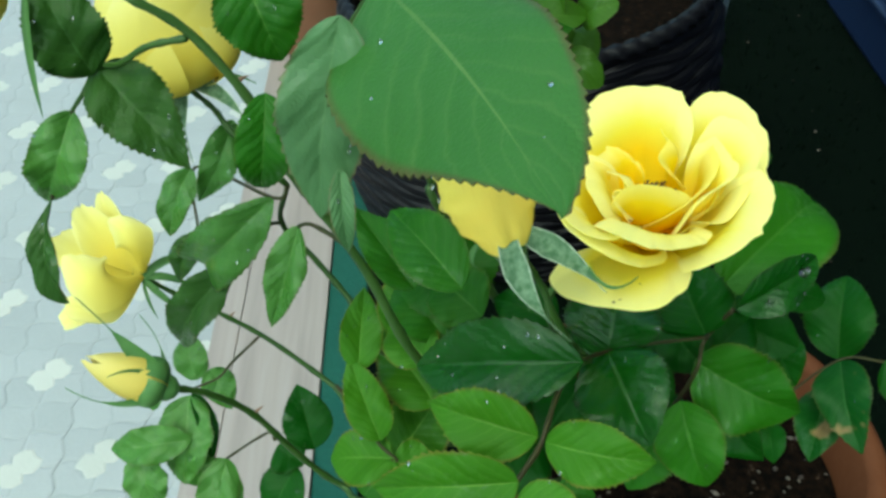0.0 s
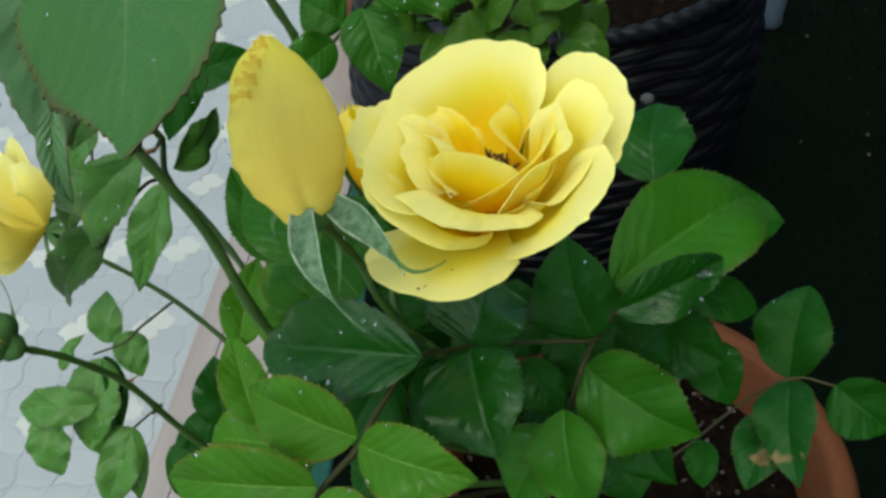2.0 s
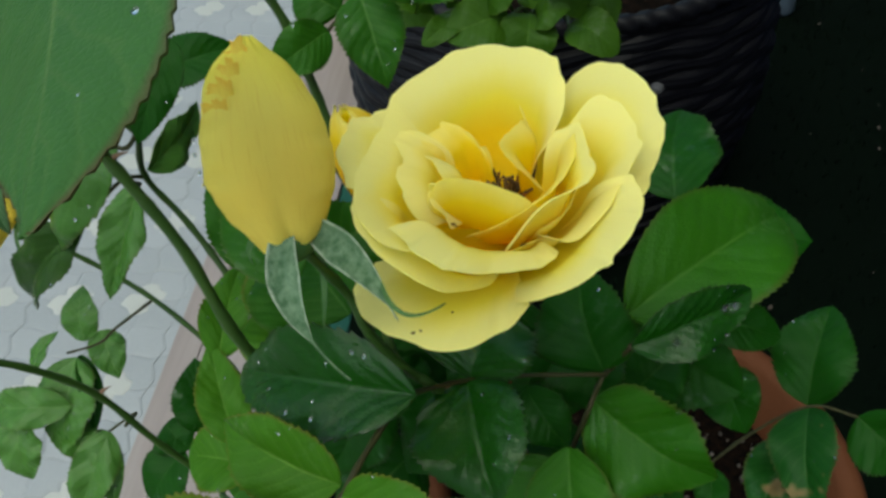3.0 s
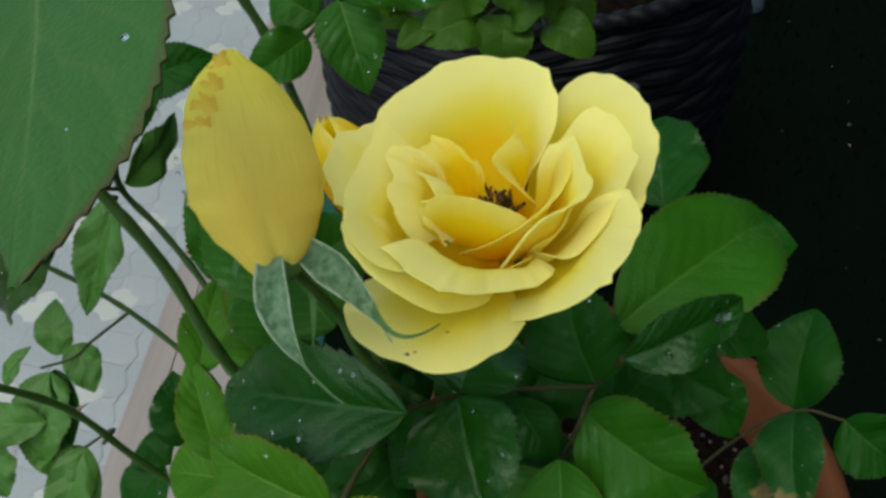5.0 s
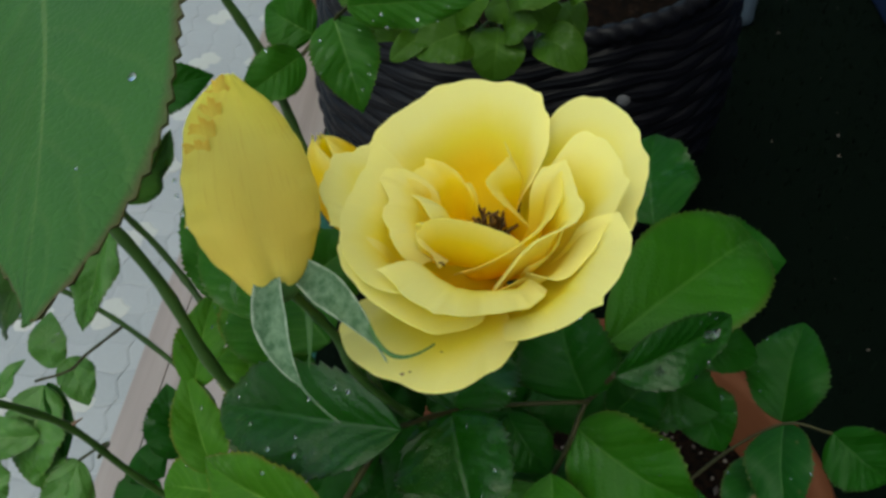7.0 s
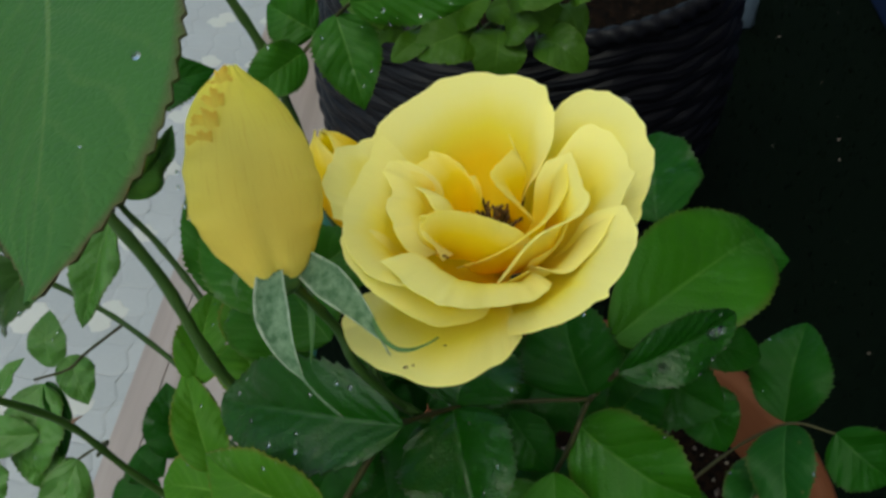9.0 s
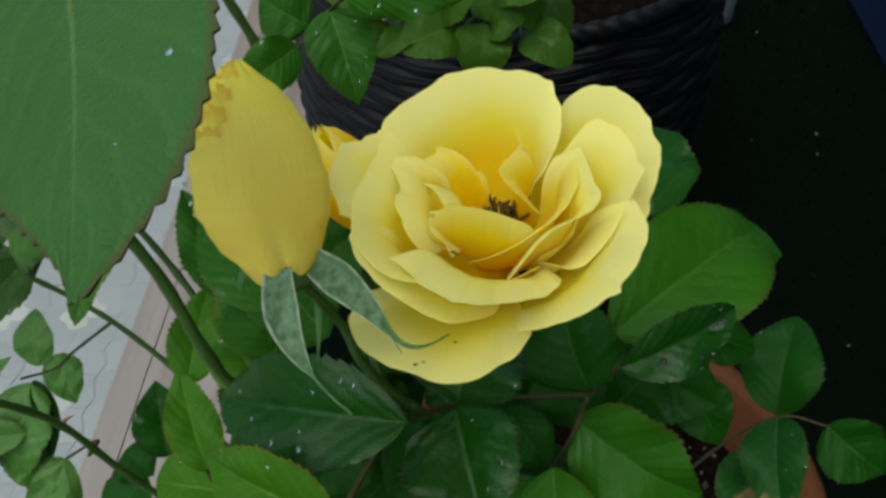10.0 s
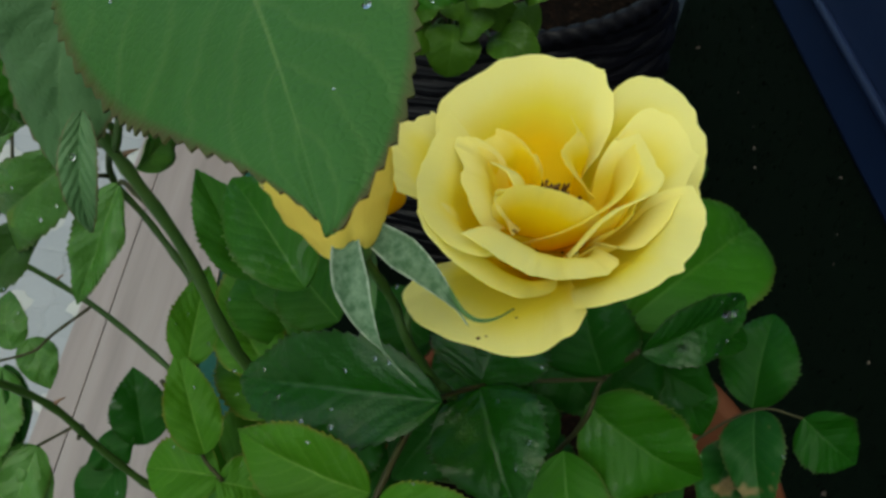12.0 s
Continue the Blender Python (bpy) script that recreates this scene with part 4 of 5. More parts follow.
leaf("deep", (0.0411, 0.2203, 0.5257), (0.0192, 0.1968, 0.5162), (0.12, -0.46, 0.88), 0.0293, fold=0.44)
leaf("mid", (0.0415, 0.1738, 0.5550), (0.0538, 0.1715, 0.5539), (-0.01, -0.45, 0.89), 0.0129, fold=0.44)
leaf("mid", (0.0177, 0.2502, 0.5745), (-0.0117, 0.2541, 0.5712), (-0.19, -0.71, 0.68), 0.0246, fold=0.44, wet=2)
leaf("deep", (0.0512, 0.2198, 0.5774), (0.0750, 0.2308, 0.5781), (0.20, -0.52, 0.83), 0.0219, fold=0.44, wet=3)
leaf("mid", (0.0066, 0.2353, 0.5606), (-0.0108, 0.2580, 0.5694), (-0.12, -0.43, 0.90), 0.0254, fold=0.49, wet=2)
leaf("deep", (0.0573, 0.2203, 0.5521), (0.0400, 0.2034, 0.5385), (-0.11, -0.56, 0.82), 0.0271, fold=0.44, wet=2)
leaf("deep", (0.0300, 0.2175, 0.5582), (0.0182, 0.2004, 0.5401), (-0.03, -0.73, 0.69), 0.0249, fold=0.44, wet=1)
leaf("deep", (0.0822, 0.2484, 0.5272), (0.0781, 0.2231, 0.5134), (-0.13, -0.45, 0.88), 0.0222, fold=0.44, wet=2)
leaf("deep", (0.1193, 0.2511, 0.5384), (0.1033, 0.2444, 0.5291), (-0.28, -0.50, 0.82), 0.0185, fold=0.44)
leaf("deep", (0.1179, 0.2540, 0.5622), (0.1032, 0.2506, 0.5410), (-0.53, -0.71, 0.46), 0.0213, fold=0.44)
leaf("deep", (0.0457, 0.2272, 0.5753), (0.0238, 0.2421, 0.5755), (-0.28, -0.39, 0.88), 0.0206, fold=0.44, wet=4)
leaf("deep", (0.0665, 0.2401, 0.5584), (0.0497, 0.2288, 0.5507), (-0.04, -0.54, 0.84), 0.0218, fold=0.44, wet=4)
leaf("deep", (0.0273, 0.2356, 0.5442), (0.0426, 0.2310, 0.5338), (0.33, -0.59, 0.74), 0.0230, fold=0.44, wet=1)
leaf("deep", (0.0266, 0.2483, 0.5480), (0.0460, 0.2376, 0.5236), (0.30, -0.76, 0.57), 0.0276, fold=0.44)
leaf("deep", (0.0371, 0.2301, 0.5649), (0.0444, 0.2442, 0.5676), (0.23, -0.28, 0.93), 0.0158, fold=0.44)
leaf("fresh", (0.0029, 0.2373, 0.5169), (-0.0206, 0.2679, 0.5273), (-0.13, -0.39, 0.91), 0.0284, fold=0.44, wet=2)
leaf("fresh", (-0.0153, 0.2735, 0.5315), (-0.0053, 0.2509, 0.5067), (0.08, -0.72, 0.69), 0.0265, fold=0.44, wet=3)
leaf("mid", (0.0081, 0.2593, 0.5328), (-0.0131, 0.2480, 0.5182), (-0.14, -0.69, 0.71), 0.0281, fold=0.44, wet=2)
leaf("mid", (-0.0293, 0.2258, 0.4700), (-0.0098, 0.2515, 0.4820), (0.07, -0.46, 0.88), 0.0308, fold=0.44)
leaf("shade", (0.0868, 0.2096, 0.5423), (0.0723, 0.1935, 0.5221), (-0.42, -0.55, 0.72), 0.0251, fold=0.44, wet=1)
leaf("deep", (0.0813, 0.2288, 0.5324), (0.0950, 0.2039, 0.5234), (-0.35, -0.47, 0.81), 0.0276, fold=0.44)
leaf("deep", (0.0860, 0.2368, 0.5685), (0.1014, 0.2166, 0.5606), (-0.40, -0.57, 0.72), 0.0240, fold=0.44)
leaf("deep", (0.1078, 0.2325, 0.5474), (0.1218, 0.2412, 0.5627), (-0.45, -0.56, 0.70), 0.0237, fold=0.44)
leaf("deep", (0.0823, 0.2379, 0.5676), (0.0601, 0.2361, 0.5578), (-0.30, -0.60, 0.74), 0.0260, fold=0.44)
leaf("fresh", (-0.0196, 0.2200, 0.5188), (-0.0311, 0.2423, 0.5431), (0.17, -0.68, 0.71), 0.0176, fold=0.44, wet=1)
leaf("fresh", (-0.0279, 0.2399, 0.5381), (-0.0252, 0.2675, 0.5567), (0.12, -0.56, 0.82), 0.0169, fold=0.49, wet=8)
leaf("fresh", (-0.0140, 0.2163, 0.5114), (-0.0412, 0.2240, 0.5009), (-0.45, -0.41, 0.80), 0.0232, fold=0.44, wet=4)
leaf("fresh", (-0.0149, 0.2141, 0.5128), (0.0014, 0.2135, 0.5092), (0.16, -0.48, 0.87), 0.0197, fold=0.49, wet=5)
leaf("mid", (-0.0045, 0.2336, 0.5891), (-0.0252, 0.2597, 0.6050), (0.10, -0.45, 0.89), 0.0186, fold=0.54, wet=0)
leaf("mid", (0.0111, 0.2112, 0.6114), (-0.0124, 0.2429, 0.6187), (-0.25, -0.36, 0.90), 0.0218, fold=0.44)
leaf("fresh", (-0.0117, 0.2452, 0.5498), (-0.0024, 0.2746, 0.5693), (0.07, -0.57, 0.82), 0.0243, fold=0.44, wet=2)
leaf("mid", (0.0017, 0.2472, 0.5723), (0.0258, 0.2714, 0.5834), (0.16, -0.54, 0.83), 0.0297, fold=0.44)
leaf("mid", (0.0197, 0.2329, 0.5750), (0.0019, 0.2531, 0.5781), (-0.34, -0.41, 0.85), 0.0246, fold=0.44, wet=1)
leaf("fresh", (0.0012, 0.2265, 0.5552), (-0.0135, 0.2481, 0.5594), (-0.23, -0.31, 0.92), 0.0213, fold=0.44, wet=4)
leaf("fresh", (-0.0143, 0.2350, 0.4851), (0.0042, 0.2573, 0.4980), (0.02, -0.51, 0.86), 0.0300, fold=0.4, wet=2)
leaf("mid", (-0.0001, 0.2430, 0.4767), (-0.0172, 0.2556, 0.4849), (0.03, -0.50, 0.87), 0.0284, fold=0.4)
leaf("wet", (-0.1132, 0.2928, 0.4689), (-0.1174, 0.3101, 0.4851), (-0.10, -0.45, 0.90), 0.0169, fold=0.12, wet=5)
leaf("wet", (-0.1060, 0.2952, 0.4744), (-0.0955, 0.2804, 0.4616), (0.10, -0.40, 0.90), 0.0161, fold=0.15, wet=3)
leaf("wet", (-0.1345, 0.2819, 0.4604), (-0.1255, 0.2936, 0.4728), (-0.40, -0.50, 0.75), 0.0089, fold=0.4, wet=1)
leaf("wet", (-0.1167, 0.2877, 0.4635), (-0.1199, 0.2569, 0.4333), (-0.10, -0.30, 0.95), 0.0271, fold=0.12, wet=9)
leaf("wet", (-0.1143, 0.2695, 0.4533), (-0.1559, 0.2689, 0.4471), (-0.10, -0.60, 0.80), 0.0185, fold=0.3, wet=2)
leaf("wet", (-0.1395, 0.2696, 0.4466), (-0.1328, 0.2474, 0.4259), (-0.20, -0.40, 0.90), 0.0221, fold=0.25, wet=1)
leaf("deep", (-0.1157, 0.2896, 0.4629), (-0.1053, 0.2650, 0.4405), (0.50, -0.40, 0.75), 0.0099, fold=0.55, wet=3)
leaf("wet", (-0.0986, 0.2648, 0.4436), (-0.1100, 0.2370, 0.4153), (0.20, -0.40, 0.90), 0.0199, fold=0.2, wet=7)
leaf("wet", (-0.1044, 0.2668, 0.4412), (-0.0943, 0.2423, 0.4187), (0.30, -0.40, 0.85), 0.0132, fold=0.3, wet=5)
leaf("wet", (-0.1177, 0.2668, 0.4407), (-0.1031, 0.2581, 0.4341), (0.00, -0.40, 0.90), 0.0172, fold=0.2, wet=2)
leaf("deep", (-0.0648, 0.2617, 0.4399), (-0.0793, 0.2448, 0.4218), (-0.10, -0.40, 0.90), 0.0237, fold=0.3, wet=2)
leaf("deep", (-0.0741, 0.2683, 0.4476), (-0.0616, 0.2607, 0.4418), (-0.10, -0.40, 0.90), 0.0212, fold=0.3, wet=2)
leaf("deep", (-0.0565, 0.2683, 0.4446), (-0.0648, 0.2912, 0.4657), (0.10, -0.40, 0.90), 0.0242, fold=0.35, wet=1)
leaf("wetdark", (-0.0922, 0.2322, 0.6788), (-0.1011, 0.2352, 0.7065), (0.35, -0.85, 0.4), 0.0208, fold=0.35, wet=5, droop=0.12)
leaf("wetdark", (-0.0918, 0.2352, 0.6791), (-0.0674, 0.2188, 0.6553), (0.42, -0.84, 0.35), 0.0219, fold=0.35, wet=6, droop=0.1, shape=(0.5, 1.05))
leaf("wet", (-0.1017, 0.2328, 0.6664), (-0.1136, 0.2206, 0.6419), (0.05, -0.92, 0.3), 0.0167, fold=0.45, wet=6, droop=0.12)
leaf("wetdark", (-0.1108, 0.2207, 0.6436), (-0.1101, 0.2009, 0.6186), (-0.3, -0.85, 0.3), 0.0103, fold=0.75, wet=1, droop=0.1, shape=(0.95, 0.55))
leaf("wet", (-0.0990, 0.3171, 0.5796), (-0.1106, 0.3004, 0.5564), (-0.2, -0.85, 0.5), 0.0155, fold=0.35, wet=3, droop=0.12)
leaf("wet", (-0.0680, 0.2800, 0.6296), (-0.0831, 0.2671, 0.6015), (0.2, -0.9, 0.3), 0.0131, fold=0.45, wet=4, droop=0.12)
leaf("wet", (-0.0548, 0.2640, 0.6065), (-0.0960, 0.2835, 0.5525), (-0.12, -0.9, 0.4), 0.0238, fold=0.4, wet=8, droop=0.12)
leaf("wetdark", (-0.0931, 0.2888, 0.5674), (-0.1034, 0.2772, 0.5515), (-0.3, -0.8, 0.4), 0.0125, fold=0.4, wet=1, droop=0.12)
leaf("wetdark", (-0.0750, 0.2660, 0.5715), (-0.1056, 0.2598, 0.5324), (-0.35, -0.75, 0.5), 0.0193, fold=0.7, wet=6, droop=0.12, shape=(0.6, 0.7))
leaf("wet", (-0.0453, 0.2535, 0.6020), (-0.0583, 0.2372, 0.5666), (-0.28, -0.84, 0.47), 0.0147, fold=0.7, wet=4, droop=0.14)
leaf("mid", (-0.0419, 0.2168, 0.6817), (-0.0450, 0.2050, 0.6579), (0.15, -0.93, 0.3), 0.0151, fold=0.3, wet=1, droop=0.1, shape=(0.5, 0.6))
leaf("mid", (-0.0515, 0.2568, 0.6985), (-0.0415, 0.2465, 0.6735), (0.24, -0.9, 0.36), 0.0260, fold=0.25, wet=2, droop=0.08)
leaf("pale", (-0.0178, 0.1644, 0.6964), (-0.0168, 0.1562, 0.6795), (0.10, -0.92, 0.30), 0.0055, fold=0.55, wet=1, droop=0.12)
leaf("wet", (-0.0374, 0.2454, 0.6151), (-0.0300, 0.2740, 0.6180), (0.82, -0.54, 0.19), 0.0125, fold=0.48, droop=0.12)
leaf("pale", (-0.0162, 0.1767, 0.7259), (-0.0238, 0.1670, 0.6805), (-0.10, -0.95, 0.25), 0.0200, fold=0.12, wet=3, crumple=0.13)
leaf("deep", (-0.0330, 0.2560, 0.6400), (-0.0128, 0.2652, 0.6455), (0.10, -0.60, 0.78), 0.0150, fold=0.35, wet=0, saws=0.2)
leaf("deep", (-0.0198, 0.2405, 0.6619), (-0.0264, 0.2238, 0.6430), (0.20, -0.80, 0.55), 0.0120, fold=0.35, wet=2)
leaf("mid", (0.0096, 0.3276, 0.6264), (0.0212, 0.3075, 0.6040), (0.07, -0.72, 0.69), 0.0225, fold=0.25, wet=7)
leaf("mid", (-0.0001, 0.3200, 0.6164), (-0.0172, 0.3038, 0.6097), (0.44, -0.70, 0.56), 0.0171, fold=0.25, wet=2)
leaf("mid", (0.0025, 0.3282, 0.6190), (-0.0141, 0.3326, 0.6258), (-0.01, -0.84, 0.54), 0.0204, fold=0.25)
leaf("mid", (0.0162, 0.3164, 0.6377), (0.0558, 0.3119, 0.6454), (-0.16, -0.97, 0.17), 0.0168, fold=0.2, wet=22)
cane(0.00172, 0.00115, (0.1012, 0.2975, 0.3835), (0.0308, 0.2293, 0.5075), (-0.0025, 0.2130, 0.5734), (-0.0193, 0.2180, 0.6137), (-0.0312, 0.2195, 0.6375), (-0.0394, 0.2199, 0.6534), (-0.0466, 0.2226, 0.6731), (-0.0605, 0.2249, 0.6949), (-0.0741, 0.2225, 0.7076), thorns=3)
cane(0.00129, 0.00101, (0.1104, 0.2848, 0.3944), (-0.0128, 0.2521, 0.5278), (-0.0323, 0.2696, 0.5478), (-0.0464, 0.2779, 0.5643), (-0.0566, 0.2788, 0.5819), (-0.0503, 0.2699, 0.6073))
cane(0.00129, 0.00101, (0.1101, 0.3046, 0.3926), (-0.0147, 0.2574, 0.4660), (-0.0459, 0.2859, 0.4702), (-0.0735, 0.2977, 0.4891), (-0.0930, 0.3017, 0.5029), (-0.1130, 0.3013, 0.5190), (-0.1260, 0.3001, 0.5322), thorns=1)
cane(0.00147, 0.00120, (0.1104, 0.2848, 0.3944), (-0.0151, 0.2268, 0.4632), (-0.0397, 0.2341, 0.4660), (-0.0561, 0.2325, 0.4929), (-0.0696, 0.2297, 0.5245), (-0.0809, 0.2205, 0.5495), (-0.0909, 0.2121, 0.5645), thorns=1)
cane(0.00110, 0.00101, (0.1104, 0.2848, 0.3944), (0.0673, 0.2220, 0.5375), (0.0500, 0.1928, 0.5976), (0.0396, 0.1928, 0.6085), (0.0378, 0.1997, 0.6227), (0.0612, 0.1947, 0.6486))
cane(0.00100, 0.00092, (0.0939, 0.2366, 0.4870), (0.0418, 0.1872, 0.6137), (0.0314, 0.1844, 0.6395), (0.0237, 0.1814, 0.6559))
cane(0.00083, 0.00074, (0.0933, 0.2502, 0.4466), (0.0262, 0.1553, 0.5769), (0.0319, 0.1616, 0.5989), (0.0380, 0.1762, 0.6027), (0.0437, 0.1840, 0.6070))
cane(0.00064, 0.00055, (0.0437, 0.1840, 0.6070), (0.0569, 0.1973, 0.5963), (0.0719, 0.2032, 0.5926), (0.0928, 0.2081, 0.5895))
cane(0.00074, 0.00064, (0.0930, 0.2620, 0.4259), (0.0886, 0.2048, 0.5667), (0.0919, 0.2089, 0.5853), (0.0950, 0.2115, 0.5891), (0.0967, 0.2051, 0.6059))
cane(0.00055, 0.00045, (0.1111, 0.2612, 0.4357), (0.1303, 0.2375, 0.4840), (0.1580, 0.2523, 0.5040), (0.1743, 0.2543, 0.5211), (0.1882, 0.2485, 0.5254))
cane(0.00184, 0.00147, (0.0833, 0.3034, 0.4026), (0.0087, 0.3023, 0.5602), (0.0025, 0.3075, 0.5767), (-0.0050, 0.3130, 0.5967), (-0.0131, 0.3170, 0.6183), (-0.0238, 0.3173, 0.6399))
cane(0.00074, 0.00055, (-0.0070, 0.3131, 0.6080), (-0.0001, 0.3200, 0.6164), (0.0096, 0.3273, 0.6256), (0.0155, 0.3210, 0.6349))
cane(0.00064, 0.00055, (-0.0800, 0.2985, 0.4935), (-0.0924, 0.2871, 0.4880), (-0.0988, 0.2815, 0.4837), (-0.1184, 0.2861, 0.4684))
cane(0.00064, 0.00055, (-0.0629, 0.2283, 0.5092), (-0.0720, 0.2490, 0.4850), (-0.0986, 0.2648, 0.4436))
cane(0.00097, 0.00060, (-0.0619, 0.2247, 0.6940), (-0.0735, 0.2277, 0.6900), (-0.0838, 0.2317, 0.6825), (-0.0918, 0.2352, 0.6791), (-0.0964, 0.2331, 0.6730), (-0.1017, 0.2328, 0.6664))
cane(0.00074, 0.00055, (-0.1017, 0.2328, 0.6664), (-0.1065, 0.2294, 0.6519), (-0.1112, 0.2254, 0.6445), (-0.1108, 0.2207, 0.6436))
cane(0.00110, 0.00092, (-0.0503, 0.2699, 0.6073), (-0.0667, 0.2729, 0.6279), (-0.0737, 0.2801, 0.6338), (-0.0807, 0.2846, 0.6380), (-0.0850, 0.2860, 0.6403))
cane(0.00083, 0.00064, (-0.0250, 0.2187, 0.6250), (-0.0375, 0.2354, 0.6184), (-0.0453, 0.2535, 0.6020))
cane(0.00074, 0.00055, (-0.0566, 0.2788, 0.5819), (-0.0620, 0.2720, 0.5850), (-0.0750, 0.2660, 0.5715))
cane(0.00074, 0.00055, (-0.0503, 0.2699, 0.6073), (-0.0548, 0.2640, 0.6065), (-0.0969, 0.3162, 0.5809), (-0.0934, 0.2895, 0.5667))
cane(0.00074, 0.00055, (-0.0380, 0.2431, 0.5249), (-0.0264, 0.2331, 0.5163), (-0.0198, 0.2196, 0.5163), (-0.0139, 0.2145, 0.5128), (-0.0377, 0.2407, 0.4862))

# ---- terracotta pot ----
POT = (0.1365, 0.2905)
TURF_Z = 0.150


def clay_pot(name, label, x, y, z, height, r_rim, r_foot, mat, soil=True):
    ob = tagged(new(name), label, "plant pot")
    ob.location = (x, y, z)
    t = 0.011
    rim = height * 0.16
    prof = [(0, 0.0), (r_foot, 0.0), (r_foot + 0.003, 0.003), (r_rim - 0.012, height - rim - 0.004), (r_rim - 0.010, height - rim), (r_rim - 0.002, height - rim),
            (r_rim, height - rim + 0.004), (r_rim, height - 0.005), (r_rim - 0.004, height), (r_rim - t, height), (r_rim - t - 0.003, height - 0.004), (r_rim - t - 0.006, height - rim), (r_foot - t, 0.012), (0, 0.012)]
    part("pot_body", lathe("pot_body", prof, mat, 72), ob)
    if soil:
        earth = []
        rs = r_rim - t - 0.0065
        for i in range(12):
            earth.append((rs * (1 - i / 11), height - rim * 0.9 + 0.008 * (i / 11)))
        part("soil", lathe("soil", earth, SOIL, 48, lambda a, j, h: 0.0), ob, "dark crumbly potting soil with bits of straw")
    return ob


clay_pot("terracotta_pot", "round terracotta flowerpot with a thick rim holding the rose bush", POT[0], POT[1], TURF_Z + 0.001, 0.263, 0.104, 0.074, TERRACOTTA)
clay_pot("brown_pot", "brown tapered clay pot standing on the plank edging", -0.150, 1.20, TURF_Z + 0.004, 0.26, 0.125, 0.085, BROWN)
bits = []
for i in range(240):
    a, r = RNG.uniform(0, 6.28), 0.086 * math.sqrt(RNG.random())
    bits.append((POT[0] + r * math.cos(a), POT[1] + r * math.sin(a), TURF_Z + 0.264 - 0.038 + RNG.uniform(0.001, 0.008), RNG.uniform(0.0005, 0.0017)))


def crumbs(name, spots, mat, label, category):
    verts, faces = [], []
    for x, y, z, r in spots:
        n = len(verts)
        a = RNG.uniform(0, 3.1)
        e = RNG.uniform(1, 2.2)
        for dx, dy, dz in ((e, 0, 0), (0, 1, 0), (-e, 0, 0), (0, -1, 0), (0.1, 0, 0.8), (0, 0, -0.8)):
            verts.append((x + r * (dx * math.cos(a) - dy * math.sin(a)), y + r * (dx * math.sin(a) + dy * math.cos(a)), z + r * dz * RNG.uniform(0.6, 1.1)))
        faces += [(n, n + 1, n + 4), (n + 1, n + 2, n + 4), (n + 2, n + 3, n + 4), (n + 3, n, n + 4), (n + 1, n, n + 5), (n + 2, n + 1, n + 5), (n + 3, n + 2, n + 5), (n, n + 3, n + 5)]
    return tagged(new(name, mesh_of(name, verts, faces, mat, None, False)), label, category, kind="stuff")


crumbs("soil_crumbs", bits, DEBRIS, "small stones and straw bits on the potting soil", "soil")

# ---- black woven planter with a herb ----
PL = np.array((0.103, 0.845, TURF_Z + 0.001))
planter = tagged(new("woven_planter"), "black basket planter woven from twisted plastic strands", "planter")
planter.location = PL


def strands(a, j, z):
    """Flat strands laid round in courses, pressed in turn over and under the stakes, with dark slits between them."""
    drift = 0.35 * math.sin(3 * a + 9 * z) + 0.22 * math.sin(7 * a - 23 * z)
    lay = z / 0.0115 + 1.2 * math.sin(a - 0.6) + drift
    row = math.floor(lay)
    f = abs(2 * (lay - row) - 1)
    body = 1 - f**5
    weave = math.sin(17 * a + math.pi * row + 0.8 * math.sin(2.7 * row))
    fine = 0.0003 * math.sin(math.pi * 6 * (lay - row))
    return 0.0034 * (body - 1) * (1.15 - 0.5 * weave) + 0.0016 * weave + fine


prof = []
N = 330
for j in range(N + 1):
    f = j / N
    prof.append((0.166 + 0.036 * math.sin(math.pi * min(1, f * 0.75 + 0.1)), 0.258 * f))
part("basket_wall", lathe("basket_wall", [(0, 0.0)] + prof, WEAVE, 500, lambda a, j, z: strands(a, j, z) if j > 0 else 0.0), planter)
rim_r = prof[-1][0]
braid = []
for j in range(17):
    a = 2 * math.pi * j / 16
    braid.append((rim_r + 0.007 * math.cos(a) - 0.002, 0.259 + 0.008 * math.sin(a)))
part("braided_rim", lathe("braided_rim", braid, WEAVE, 360, lambda a, j, z: 0.0018 * math.sin(70 * a + j * 0.8)), planter)
part("soil", lathe("soil", [(rim_r - 0.008, 0.215), (rim_r * 0.7, 0.219), (rim_r * 0.3, 0.222), (0, 0.223)], SOIL, 48), planter, "dark soil inside the planter")
part("basket_lining", lathe("basket_lining", [(rim_r - 0.006, 0.258), (rim_r - 0.008, 0.20)], WEAVE, 90), planter)
for name, spot, r in (("white_bead", (0.1755, 0.6520, 0.3720), 0.0056),):
    bm = bmesh.new()
    bmesh.ops.create_icosphere(bm, subdivisions=2, radius=r, matrix=Matrix.Diagonal((1, 0.7, 0.9, 1)))
    me = bpy.data.meshes.new(name)
    bm.to_mesh(me)
    bm.free()
    me.materials.append(WHITE)
    b = part(name, me, planter, "small white bead stuck to the basket")
    b.location = np.array(spot) - PL

for ob in planter.children:
    for v in ob.data.vertices if ob.name.startswith(("basket", "braided")) else ():
        v.co.z += 0.020 * v.co.x / 0.20 * (v.co.z / 0.258) ** 2  # the soft basket sags to one side

herb = tagged(new("herb_plant"), "low bright green herb with rounded leaves in the black planter", "plant")
HERB_AT = PL + (0, 0, 0.218)
herb.location = HERB_AT


